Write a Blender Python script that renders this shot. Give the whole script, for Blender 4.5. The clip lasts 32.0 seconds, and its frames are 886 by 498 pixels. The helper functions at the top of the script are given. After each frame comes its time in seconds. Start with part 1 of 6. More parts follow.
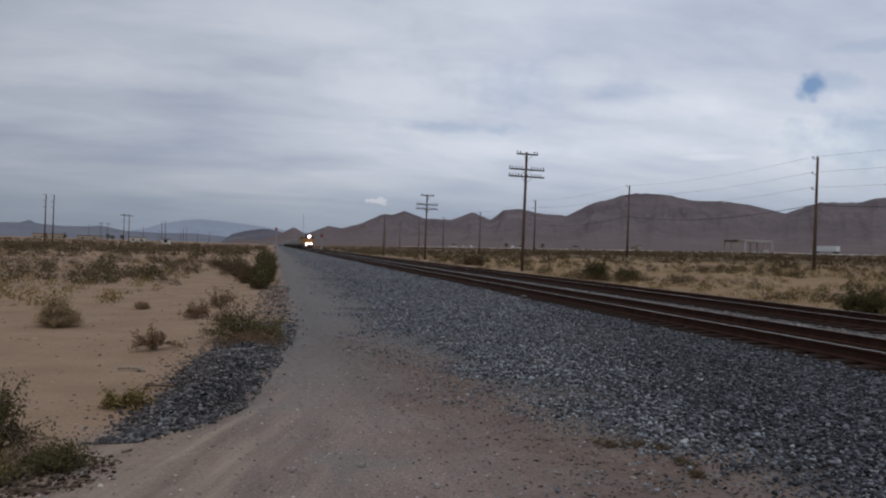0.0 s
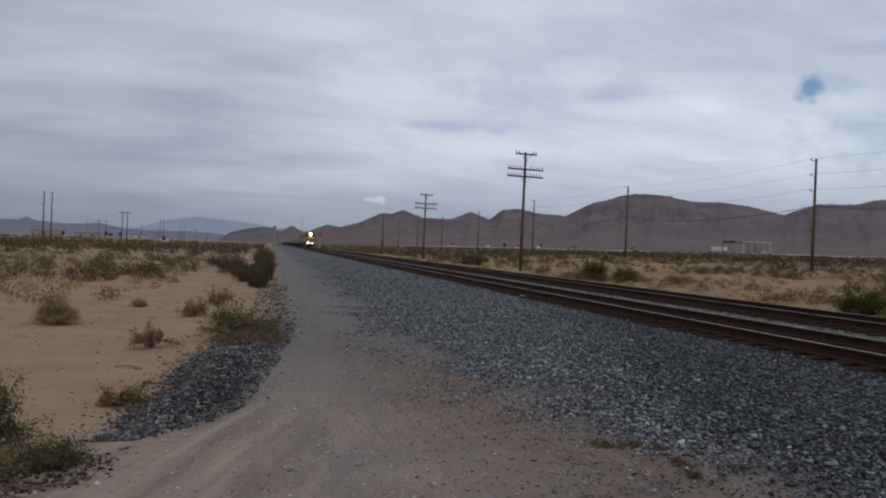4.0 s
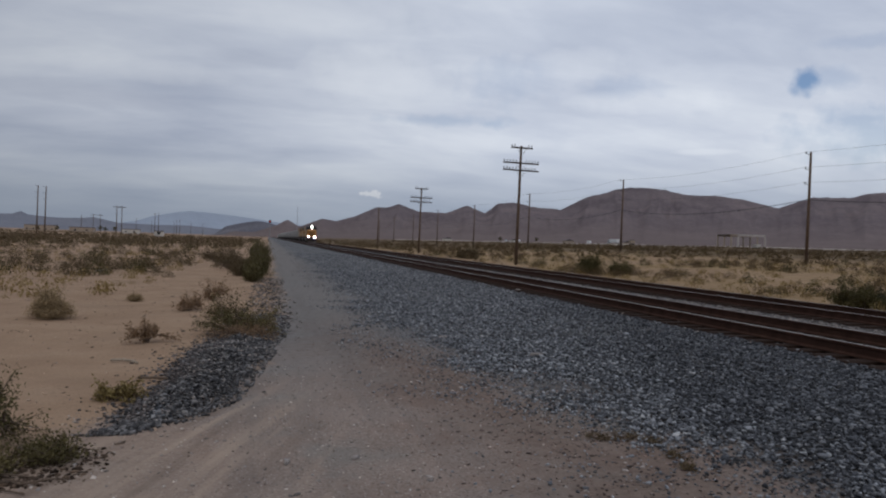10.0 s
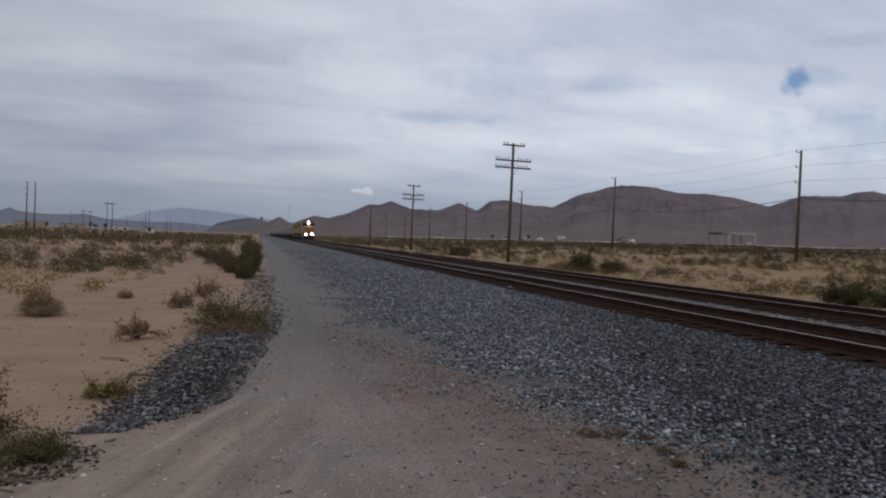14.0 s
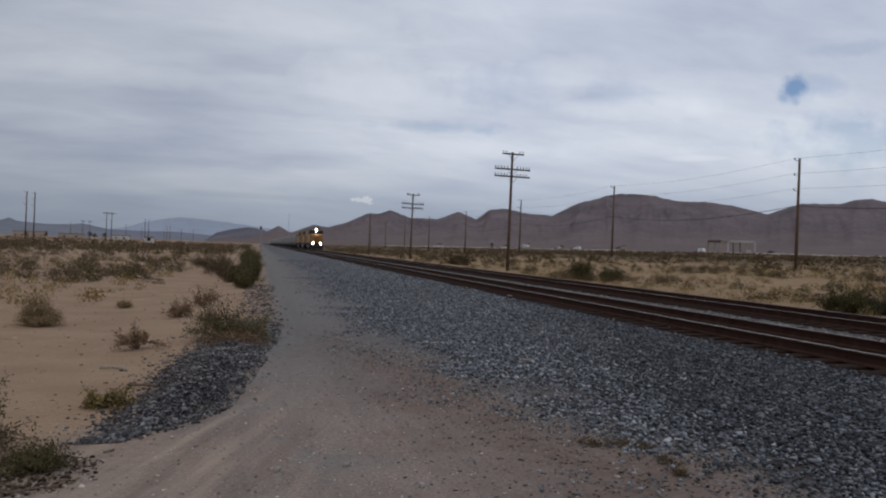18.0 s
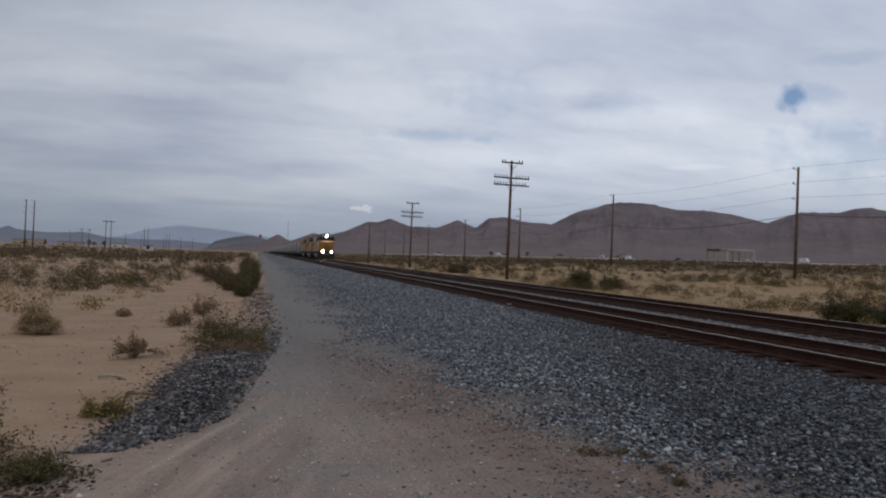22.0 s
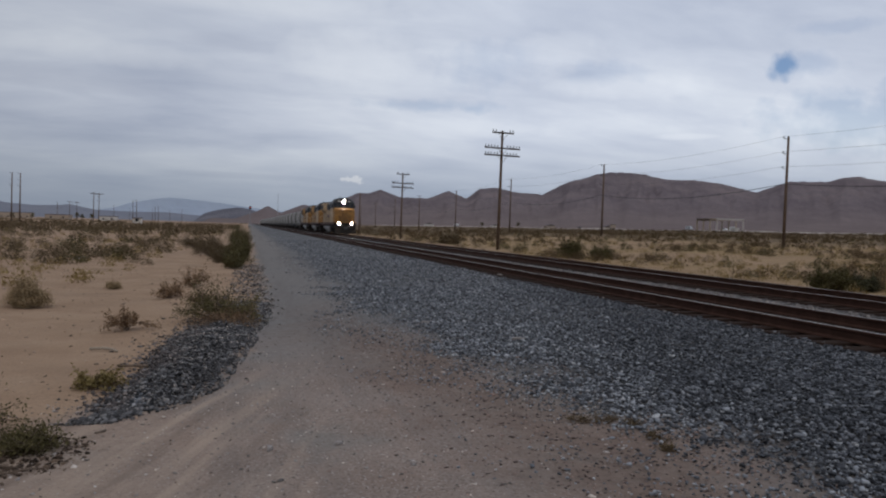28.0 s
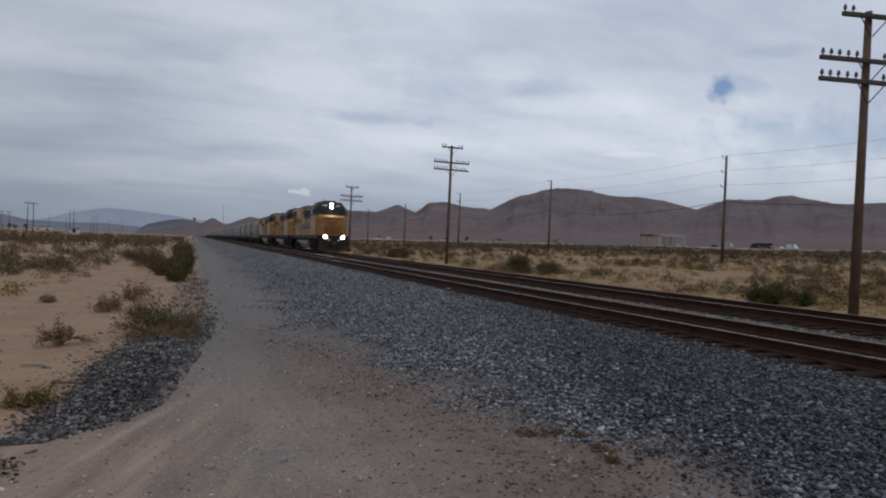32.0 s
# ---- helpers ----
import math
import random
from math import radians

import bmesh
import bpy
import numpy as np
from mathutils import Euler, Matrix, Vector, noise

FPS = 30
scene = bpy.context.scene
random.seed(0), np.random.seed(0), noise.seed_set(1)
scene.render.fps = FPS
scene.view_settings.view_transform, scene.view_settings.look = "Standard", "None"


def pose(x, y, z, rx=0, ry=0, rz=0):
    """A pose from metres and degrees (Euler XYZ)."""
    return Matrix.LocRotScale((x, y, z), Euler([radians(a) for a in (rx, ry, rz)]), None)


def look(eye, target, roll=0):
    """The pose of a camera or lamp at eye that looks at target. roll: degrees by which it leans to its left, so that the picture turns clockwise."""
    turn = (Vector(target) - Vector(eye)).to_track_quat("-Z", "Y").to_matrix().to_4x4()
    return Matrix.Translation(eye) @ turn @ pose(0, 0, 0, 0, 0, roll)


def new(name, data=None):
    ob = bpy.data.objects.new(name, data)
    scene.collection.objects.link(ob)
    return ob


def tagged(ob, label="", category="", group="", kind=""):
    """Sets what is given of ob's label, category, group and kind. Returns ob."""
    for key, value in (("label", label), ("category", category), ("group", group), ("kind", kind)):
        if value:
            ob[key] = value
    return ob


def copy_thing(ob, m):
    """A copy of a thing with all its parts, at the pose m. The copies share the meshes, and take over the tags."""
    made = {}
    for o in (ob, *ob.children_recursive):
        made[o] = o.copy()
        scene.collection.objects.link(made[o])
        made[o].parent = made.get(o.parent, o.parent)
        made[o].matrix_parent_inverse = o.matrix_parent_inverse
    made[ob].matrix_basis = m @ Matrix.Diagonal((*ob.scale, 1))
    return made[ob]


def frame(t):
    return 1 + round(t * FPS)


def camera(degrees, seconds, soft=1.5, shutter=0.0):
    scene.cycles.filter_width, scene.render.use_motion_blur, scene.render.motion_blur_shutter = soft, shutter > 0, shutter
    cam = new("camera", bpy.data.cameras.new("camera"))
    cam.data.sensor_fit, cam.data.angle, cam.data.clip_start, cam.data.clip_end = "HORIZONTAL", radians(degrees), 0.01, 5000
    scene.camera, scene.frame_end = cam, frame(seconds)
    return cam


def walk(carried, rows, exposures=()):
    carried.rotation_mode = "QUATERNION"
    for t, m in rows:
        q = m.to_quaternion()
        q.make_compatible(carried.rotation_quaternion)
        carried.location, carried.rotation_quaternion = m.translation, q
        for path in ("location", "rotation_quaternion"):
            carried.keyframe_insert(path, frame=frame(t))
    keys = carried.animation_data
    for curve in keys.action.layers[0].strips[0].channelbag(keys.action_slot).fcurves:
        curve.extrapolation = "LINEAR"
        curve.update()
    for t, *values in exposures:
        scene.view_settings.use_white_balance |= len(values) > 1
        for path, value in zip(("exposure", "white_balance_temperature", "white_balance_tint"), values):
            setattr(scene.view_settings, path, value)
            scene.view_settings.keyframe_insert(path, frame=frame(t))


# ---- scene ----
EYE = (0.0, 0.0, 1.6)


def view(turn, tilt, roll):
    """A look from the fixed standpoint: degrees to the right of the track's line, up, and lean."""
    a, b = radians(turn), radians(tilt)
    way = Vector((math.sin(a) * math.cos(b), math.cos(a) * math.cos(b), math.sin(b)))
    return look(EYE, Vector(EYE) + way, roll)


cam = camera(65.24, 32.0, soft=2.1)
walk(cam, [
    (0, view(13.74, 0.02, 1.79)),
    (0.5, view(13.78, -0.05, 1.80)),
    (1, view(13.78, -0.13, 1.80)),
    (1.5, view(13.78, -0.26, 1.81)),
    (2, view(13.81, -0.34, 1.93)),
    (2.5, view(13.82, -0.33, 2.01)),
    (3, view(13.85, -0.19, 2.09)),
    (3.5, view(13.87, -0.03, 2.15)),
    (5.5, view(13.88, -0.03, 2.09)),
    (6, view(13.88, -0.11, 2.09)),
    (6.5, view(13.85, -0.14, 2.05)),
    (7, view(13.85, -0.14, 2.04)),
    (7.5, view(13.90, -0.16, 2.00)),
    (8, view(13.97, -0.21, 2.00)),
    (8.5, view(14.05, -0.31, 1.96)),
    (9, view(14.12, -0.44, 2.02)),
    (9.5, view(14.20, -0.50, 2.05)),
    (10, view(14.25, -0.52, 2.04)),
    (10.5, view(14.34, -0.53, 2.07)),
    (11, view(14.41, -0.54, 2.09)),
    (11.5, view(14.48, -0.55, 2.11)),
    (12, view(14.52, -0.62, 2.14)),
    (12.5, view(14.57, -0.68, 2.11)),
    (13, view(14.68, -0.77, 2.11)),
    (13.5, view(14.81, -0.79, 2.10)),
    (14, view(14.91, -0.72, 2.16)),
    (14.5, view(14.97, -0.63, 2.12)),
    (16.5, view(14.97, -0.28, 2.06)),
    (17, view(14.95, -0.18, 2.05)),
    (17.5, view(14.95, -0.07, 2.03)),
    (18, view(14.93, 0.01, 1.99)),
    (18.5, view(14.92, 0.08, 1.96)),
    (19, view(14.90, 0.17, 2.00)),
    (19.5, view(14.92, 0.28, 1.99)),
    (20, view(14.92, 0.38, 1.98)),
    (20.5, view(14.93, 0.52, 1.97)),
    (21, view(14.94, 0.62, 2.01)),
    (21.5, view(14.95, 0.69, 2.08)),
    (22, view(14.96, 0.71, 2.03)),
    (22.5, view(14.95, 0.59, 1.88)),
    (23, view(14.93, 0.39, 1.77)),
    (23.5, view(14.93, 0.14, 1.61)),
    (24, view(15.01, -0.11, 1.53)),
    (24.5, view(15.19, -0.33, 1.43)),
    (25, view(15.35, -0.47, 1.45)),
    (25.5, view(15.49, -0.72, 1.52)),
    (27.5, view(15.52, -1.86, 1.77)),
    (28, view(15.79, -1.67, 1.74)),
    (28.5, view(16.22, -1.40, 1.77)),
    (29, view(16.67, -1.14, 1.88)),
    (29.5, view(17.16, -0.88, 1.95)),
    (30, view(17.61, -0.68, 2.02)),
    (30.5, view(18.07, -0.55, 2.07)),
    (31, view(18.61, -0.48, 2.13)),
    (31.5, view(19.24, -0.44, 2.12)),
    (32, view(19.98, -0.39, 2.17)),
], exposures=((0, 0.0), (25, 0.0), (27.5, 0.06), (30, 0.06), (32, 0.0)))

# ---------------------------------------------------------------- light
SUN_UP, SUN_TURN = radians(52), radians(205)


def make_world():
    w = bpy.data.worlds.new("sky")
    scene.world = w
    w.use_nodes = True
    n, l = w.node_tree.nodes, w.node_tree.links
    n.clear()
    out, bg = n.new("ShaderNodeOutputWorld"), n.new("ShaderNodeBackground")
    sky = n.new("ShaderNodeTexSky")
    sky.sky_type, sky.sun_disc = "NISHITA", False
    sky.sun_elevation, sky.sun_rotation = SUN_UP, SUN_TURN
    sky.air_density, sky.dust_density = 1.2, 1.5
    blue = n.new("ShaderNodeMix")
    blue.data_type, blue.blend_type = "RGBA", "MULTIPLY"
    blue.inputs[0].default_value = 1.0
    blue.inputs[7].default_value = (0.06, 0.068, 0.085, 1)
    l.new(sky.outputs[0], blue.inputs[6])
    co = n.new("ShaderNodeTexCoord")
    sep = n.new("ShaderNodeSeparateXYZ")
    l.new(co.outputs["Generated"], sep.inputs[0])

    def math_node(op, a, b=None, c=None):
        m = n.new("ShaderNodeMath")
        m.operation = op
        for k, v in enumerate((a, b, c)):
            if v is None:
                continue
            if isinstance(v, (int, float)):
                m.inputs[k].default_value = v
            else:
                l.new(v, m.inputs[k])
        return m.outputs[0]

    # the cloud deck: directions laid out on a flat layer overhead
    up = math_node("MAXIMUM", sep.outputs[2], 0.0)
    lift = math_node("ADD", up, 0.22)
    px, py = math_node("DIVIDE", sep.outputs[0], lift), math_node("DIVIDE", sep.outputs[1], lift)
    lay = n.new("ShaderNodeCombineXYZ")
    l.new(px, lay.inputs[0]), l.new(py, lay.inputs[1])

    def clouds(scale, stretch, turn, detail, rough, seed):
        m = n.new("ShaderNodeMapping")
        m.inputs["Scale"].default_value = (scale, scale * stretch, 1)
        m.inputs["Rotation"].default_value = (0, 0, radians(turn))
        m.inputs["Location"].default_value = (seed, seed * 1.7, seed * 0.3)
        l.new(lay.outputs[0], m.inputs[0])
        t = n.new("ShaderNodeTexNoise")
        t.inputs["Scale"].default_value = 1.0
        t.inputs["Detail"].default_value = detail
        t.inputs["Roughness"].default_value = rough
        t.inputs["Distortion"].default_value = 0.35
        l.new(m.outputs[0], t.inputs["Vector"])
        return t.outputs[0]

    broad = clouds(0.75, 1.7, -14, 7, 0.5, 3.1)
    fine = clouds(2.4, 2.0, -10, 8, 0.55, 7.7)
    mass = math_node("ADD", math_node("MULTIPLY", broad, 0.68), math_node("MULTIPLY", fine, 0.32))
    grey = n.new("ShaderNodeValToRGB")
    e = grey.color_ramp.elements
    e[0].position, e[0].color = 0.34, (0.40, 0.45, 0.562, 1)
    e[1].position, e[1].color = 0.64, (0.655, 0.70, 0.775, 1)
    mid = e.new(0.50)
    mid.color = (0.53, 0.578, 0.677, 1)
    l.new(mass, grey.inputs[0])

    # thin places where the blue shows: (turn, lift, half width, half height, strength)
    thin = None
    wob = n.new("ShaderNodeTexNoise")
    wob.inputs["Scale"].default_value, wob.inputs["Detail"].default_value = 38.0, 6.0
    l.new(co.outputs["Generated"], wob.inputs["Vector"])
    wobble = math_node("MULTIPLY", math_node("SUBTRACT", wob.outputs[0], 0.5), 2.4)
    slight = math_node("MULTIPLY", wobble, 0.5)
    az = math_node("ARCTAN2", sep.outputs[0], sep.outputs[1])
    el = math_node("ARCSINE", sep.outputs[2])
    for turn, lifted, wide, high, strong in ((41.4, 12.5, 0.95, 0.8, 0.95), (40.8, 12.0, 0.6, 0.5, 0.6), (42.6, 12.6, 2.4, 0.8, 0.3), (14.6, 10.0, 4.4, 0.42, 0.3), (17.8, 9.85, 1.3, 0.4, 0.36), (19.4, 13.2, 3.4, 1.7, 0.2), (28.2, 12.7, 2.6, 0.8, 0.2), (45.4, 9.7, 2.2, 0.5, 0.4),
                                             (44.9, 15.0, 3.0, 0.4, 0.2), (48.0, 8.6, 6.5, 2.0, 0.42)):
        a = math_node("DIVIDE", math_node("SUBTRACT", az, radians(turn)), radians(wide))
        b = math_node("DIVIDE", math_node("SUBTRACT", el, radians(lifted)), radians(high))
        d = math_node("ADD", math_node("SQRT", math_node("ADD", math_node("MULTIPLY", a, a), math_node("MULTIPLY", b, b))), wobble)
        m = math_node("MULTIPLY", math_node("SMOOTH_MIN", math_node("MAXIMUM", math_node("SUBTRACT", 1.35, d), 0.0), 1.0, 0.2), strong)
        thin = m if thin is None else math_node("MAXIMUM", thin, m)
    # soft bright and grey masses in the deck: (turn, lift, half width, half height, strength)
    def masses(rows):
        total = None
        for turn, lifted, wide, high, strong in rows:
            a = math_node("DIVIDE", math_node("SUBTRACT", az, radians(turn)), radians(wide))
            b = math_node("DIVIDE", math_node("SUBTRACT", el, radians(lifted)), radians(high))
            d = math_node("ADD", math_node("ADD", math_node("MULTIPLY", a, a), math_node("MULTIPLY", b, b)), slight)
            m = math_node("MULTIPLY", math_node("SMOOTH_MIN", math_node("MAXIMUM", math_node("SUBTRACT", 1.2, d), 0.0), 1.0, 0.5), strong)
            total = m if total is None else math_node("MAXIMUM", total, m)
        return total

    bright = masses(((7.8, 13.6, 5.5, 2.4, 0.4), (-9.8, 12.1, 7.0, 0.9, 0.28), (30.4, 11.6, 6.5, 1.0, 0.4), (4.5, 17.8, 9.0, 2.2, 0.28), (34.8, 7.7, 2.6, 0.28, 0.5), (25.0, 14.6, 4.0, 1.3, 0.3), (16.0, 8.2, 5.0, 0.9, 0.35)))
    dull = masses(((-13.5, 9.9, 8.0, 0.9, 0.3), (-0.4, 3.7, 7.5, 0.28, 0.35), (-1.7, 13.8, 3.5, 0.7, 0.25)))
    # one small bright puff low over the hills
    a = math_node("DIVIDE", math_node("SUBTRACT", az, radians(8.2)), radians(0.75))
    b = math_node("DIVIDE", math_node("SUBTRACT", el, radians(3.75)), radians(0.24))
    curl = n.new("ShaderNodeTexNoise")
    curl.inputs["Scale"].default_value, curl.inputs["Detail"].default_value = 120.0, 6.0
    l.new(co.outputs["Generated"], curl.inputs["Vector"])
    wobble = math_node("MULTIPLY", math_node("SUBTRACT", curl.outputs[0], 0.5), 4.0)
    puff = math_node("SUBTRACT", 1.2, math_node("ADD", math_node("SQRT", math_node("ADD", math_node("MULTIPLY", a, a), math_node("MULTIPLY", b, b))), wobble))
    puff = math_node("MINIMUM", math_node("MULTIPLY", math_node("MAXIMUM", puff, 0.0), 1.8), 0.95)
    mix = n.new("ShaderNodeMix")
    mix.data_type = "RGBA"
    deck = grey.outputs[0]
    for amount, colour in ((bright, (0.725, 0.765, 0.83, 1)), (dull, (0.40, 0.44, 0.545, 1))):
        blend = n.new("ShaderNodeMix")
        blend.data_type = "RGBA"
        l.new(amount, blend.inputs[0]), l.new(deck, blend.inputs[6])
        blend.inputs[7].default_value = colour
        deck = blend.outputs[2]
    l.new(thin, mix.inputs[0]), l.new(deck, mix.inputs[6]), l.new(blue.outputs[2], mix.inputs[7])
    mix2 = n.new("ShaderNodeMix")
    mix2.data_type = "RGBA"
    l.new(puff, mix2.inputs[0]), l.new(mix.outputs[2], mix2.inputs[6])
    mix2.inputs[7].default_value = (0.86, 0.87, 0.90, 1)
    # the air near the horizon is thicker and duller
    low = n.new("ShaderNodeMapRange")
    low.inputs["From Min"].default_value, low.inputs["From Max"].default_value = 0.0, 0.16
    low.inputs["To Min"].default_value, low.inputs["To Max"].default_value = 0.82, 0.0
    low.interpolation_type = "SMOOTHSTEP"
    l.new(sep.outputs[2], low.inputs[0])
    mix3 = n.new("ShaderNodeMix")
    mix3.data_type = "RGBA"
    l.new(low.outputs[0], mix3.inputs[0]), l.new(mix2.outputs[2], mix3.inputs[6])
    mix3.inputs[7].default_value = (0.25, 0.297, 0.372, 1)
    # the deck is thicker over the valley
    thick = n.new("ShaderNodeMapRange")
    thick.inputs["From Min"].default_value, thick.inputs["From Max"].default_value = -0.45, 0.35
    thick.inputs["To Min"].default_value, thick.inputs["To Max"].default_value = 0.72, 1.06
    l.new(sep.outputs[0], thick.inputs[0])
    dim = n.new("ShaderNodeVectorMath")
    dim.operation = "SCALE"
    l.new(mix3.outputs[2], dim.inputs[0]), l.new(thick.outputs[0], dim.inputs["Scale"])
    l.new(dim.outputs[0], bg.inputs[0])
    bg.inputs[1].default_value = 1.0
    l.new(bg.outputs[0], out.inputs[0])


make_world()
sun = new("sun", bpy.data.lights.new("sun", "SUN"))
sun.data.energy, sun.data.angle, sun.data.color = 0.5, radians(18), (1.0, 0.91, 0.80)
sun.matrix_world = look((0, 0, 50), Vector((0, 0, 50)) - Vector((math.sin(SUN_TURN) * math.cos(SUN_UP), math.cos(SUN_TURN) * math.cos(SUN_UP), math.sin(SUN_UP))))
scene.view_settings.exposure = 0.0


# ---------------------------------------------------------------- materials
def node_mat(name):
    m = bpy.data.materials.new(name)
    m.use_nodes = True
    n, l = m.node_tree.nodes, m.node_tree.links
    return m, n, l, n["Principled BSDF"]


def noise_tex(n, l, vec, scale, detail=4, rough=0.55):
    t = n.new("ShaderNodeTexNoise")
    t.inputs["Scale"].default_value, t.inputs["Detail"].default_value, t.inputs["Roughness"].default_value = scale, detail, rough
    l.new(vec, t.inputs["Vector"])
    return t.outputs[0]


def ramp(n, l, fac, *stops):
    r = n.new("ShaderNodeValToRGB")
    e = r.color_ramp.elements
    while len(e) < len(stops):
        e.new(0.5)
    for k, (p, c) in enumerate(stops):
        e[k].position = p
        e[k].color = (*c, 1) if len(c) == 3 else c
    l.new(fac, r.inputs[0])
    return r.outputs[0]


def mix_col(n, l, fac, a, b, blend="MIX"):
    m = n.new("ShaderNodeMix")
    m.data_type, m.blend_type = "RGBA", blend
    for k, v in ((0, fac), (6, a), (7, b)):
        if isinstance(v, (int, float)):
            m.inputs[k].default_value = v
        elif isinstance(v, tuple):
            m.inputs[k].default_value = (*v, 1)
        else:
            l.new(v, m.inputs[k])
    return m.outputs[2]


def calc(n, l, op, a, b=0.0, clamp=False):
    m = n.new("ShaderNodeMath")
    m.operation, m.use_clamp = op, clamp
    for k, v in enumerate((a, b)):
        if isinstance(v, (int, float)):
            m.inputs[k].default_value = v
        else:
            l.new(v, m.inputs[k])
    return m.outputs[0]


def bump(n, l, p, height, strength, dist):
    b = n.new("ShaderNodeBump")
    b.inputs["Strength"].default_value, b.inputs["Distance"].default_value = strength, dist
    l.new(height, b.inputs["Height"])
    l.new(b.outputs[0], p.inputs["Normal"])


def plain(name, col, rough=0.7, metal=0.0, grain=6.0, vary=0.35, dirt=None, dirt_amount=0.5, bumpy=0.2, island=False, fine=40.0, gloss=0.3, each=False):
    """A surface with two scales of variation, and optional dirt of its own colour."""
    m, n, l, p = node_mat(name)
    co = n.new("ShaderNodeTexCoord").outputs["Object"]
    a, b = noise_tex(n, l, co, grain), noise_tex(n, l, co, fine, 3)
    dark = tuple(c * (1 - vary) for c in col)
    lite = tuple(min(1, c * (1 + vary * 0.7)) for c in col)
    c = ramp(n, l, a, (0.3, dark), (0.7, lite))
    c = mix_col(n, l, calc(n, l, "MULTIPLY", b, 0.35), c, tuple(x * 0.6 for x in col))
    if dirt:
        d = ramp(n, l, noise_tex(n, l, co, grain * 0.45, 6, 0.65), (0.42, (0, 0, 0)), (0.68, (1, 1, 1)))
        c = mix_col(n, l, calc(n, l, "MULTIPLY", d, dirt_amount), c, dirt)
    if island or each:
        g = n.new("ShaderNodeObjectInfo").outputs["Random"] if each else n.new("ShaderNodeNewGeometry").outputs["Random Per Island"]
        c = mix_col(n, l, 1.0, c, ramp(n, l, g, (0.0, (0.3, 0.3, 0.31)), (0.4, (0.8, 0.81, 0.84)), (0.75, (1.6, 1.62, 1.66)), (0.94, (2.4, 2.4, 2.36)), (1.0, (2.9, 2.8, 2.65))), "MULTIPLY")
    l.new(c, p.inputs["Base Color"])
    p.inputs["Roughness"].default_value, p.inputs["Metallic"].default_value = rough, metal
    p.inputs["Specular IOR Level"].default_value = gloss
    if bumpy:
        bump(n, l, p, b, bumpy, 0.02)
    return m


def ground_material():
    m, n, l, p = node_mat("desert_ground")
    co = n.new("ShaderNodeTexCoord").outputs["Object"]
    s = n.new("ShaderNodeSeparateXYZ")
    l.new(co, s.inputs[0])
    x, y = s.outputs[0], s.outputs[1]
    big, mid, small = noise_tex(n, l, co, 0.09, 5), noise_tex(n, l, co, 0.9, 6, 0.6), noise_tex(n, l, co, 9.0, 6, 0.65)
    pebb = noise_tex(n, l, co, 38.0, 3, 0.6)
    # sand: pinkish tan, paler drifts
    sand = ramp(n, l, mid, (0.28, (0.285, 0.186, 0.122)), (0.52, (0.365, 0.248, 0.165)), (0.75, (0.43, 0.308, 0.212)))
    sand = mix_col(n, l, calc(n, l, "MULTIPLY", small, 0.6), sand, (0.25, 0.17, 0.115))
    sand = mix_col(n, l, ramp(n, l, pebb, (0.32, (0.45,) * 3), (0.5, (0, 0, 0))), sand, (0.17, 0.12, 0.085))
    sand = mix_col(n, l, ramp(n, l, noise_tex(n, l, co, 0.35, 7, 0.7), (0.5, (0, 0, 0)), (0.66, (0.5,) * 3)), sand, (0.26, 0.185, 0.13))
    # dry grass on the far side of the tracks
    straw = ramp(n, l, mid, (0.3, (0.158, 0.105, 0.052)), (0.5, (0.262, 0.178, 0.09)), (0.72, (0.35, 0.25, 0.138)))
    far_side = calc(n, l, "MULTIPLY", calc(n, l, "SUBTRACT", x, 15.0), 0.25, True)
    sand = mix_col(n, l, calc(n, l, "MULTIPLY", far_side, ramp(n, l, big, (0.35, (0.25,) * 3), (0.6, (0.9,) * 3))), sand, straw)
    # low brush closes over the sand further out
    brush = ramp(n, l, small, (0.3, (0.075, 0.054, 0.034)), (0.7, (0.15, 0.108, 0.066)))
    reach = calc(n, l, "ADD", calc(n, l, "ADD", x, calc(n, l, "MULTIPLY", y, 0.6)), calc(n, l, "MULTIPLY", calc(n, l, "SUBTRACT", big, 0.5), 40.0))
    brushy = calc(n, l, "MULTIPLY", calc(n, l, "MULTIPLY", calc(n, l, "SUBTRACT", reach, 100.0), 0.05, True), far_side)
    sand = mix_col(n, l, calc(n, l, "MULTIPLY", brushy, 0.85), sand, brush)
    # packed road, browner where wheels have turned
    road = ramp(n, l, mid, (0.3, (0.218, 0.171, 0.144)), (0.7, (0.334, 0.266, 0.226)))
    road = mix_col(n, l, ramp(n, l, pebb, (0.52, (0, 0, 0)), (0.7, (0.65, 0.65, 0.65))), road, (0.40, 0.355, 0.32))
    road = mix_col(n, l, calc(n, l, "MULTIPLY", small, 0.6), road, (0.17, 0.127, 0.105))
    road = mix_col(n, l, ramp(n, l, pebb, (0.3, (0.6,) * 3), (0.45, (0, 0, 0))), road, (0.09, 0.075, 0.068))
    patch = noise_tex(n, l, co, 0.55, 5, 0.6)
    road = mix_col(n, l, ramp(n, l, patch, (0.5, (0, 0, 0)), (0.62, (0.6,) * 3)), road, ramp(n, l, small, (0.3, (0.15, 0.142, 0.128)), (0.7, (0.25, 0.238, 0.22))))
    road = mix_col(n, l, ramp(n, l, patch, (0.36, (0.55,) * 3), (0.46, (0, 0, 0))), road, ramp(n, l, small, (0.3, (0.17, 0.115, 0.09)), (0.7, (0.27, 0.19, 0.152))))
    grit = n.new("ShaderNodeTexVoronoi")
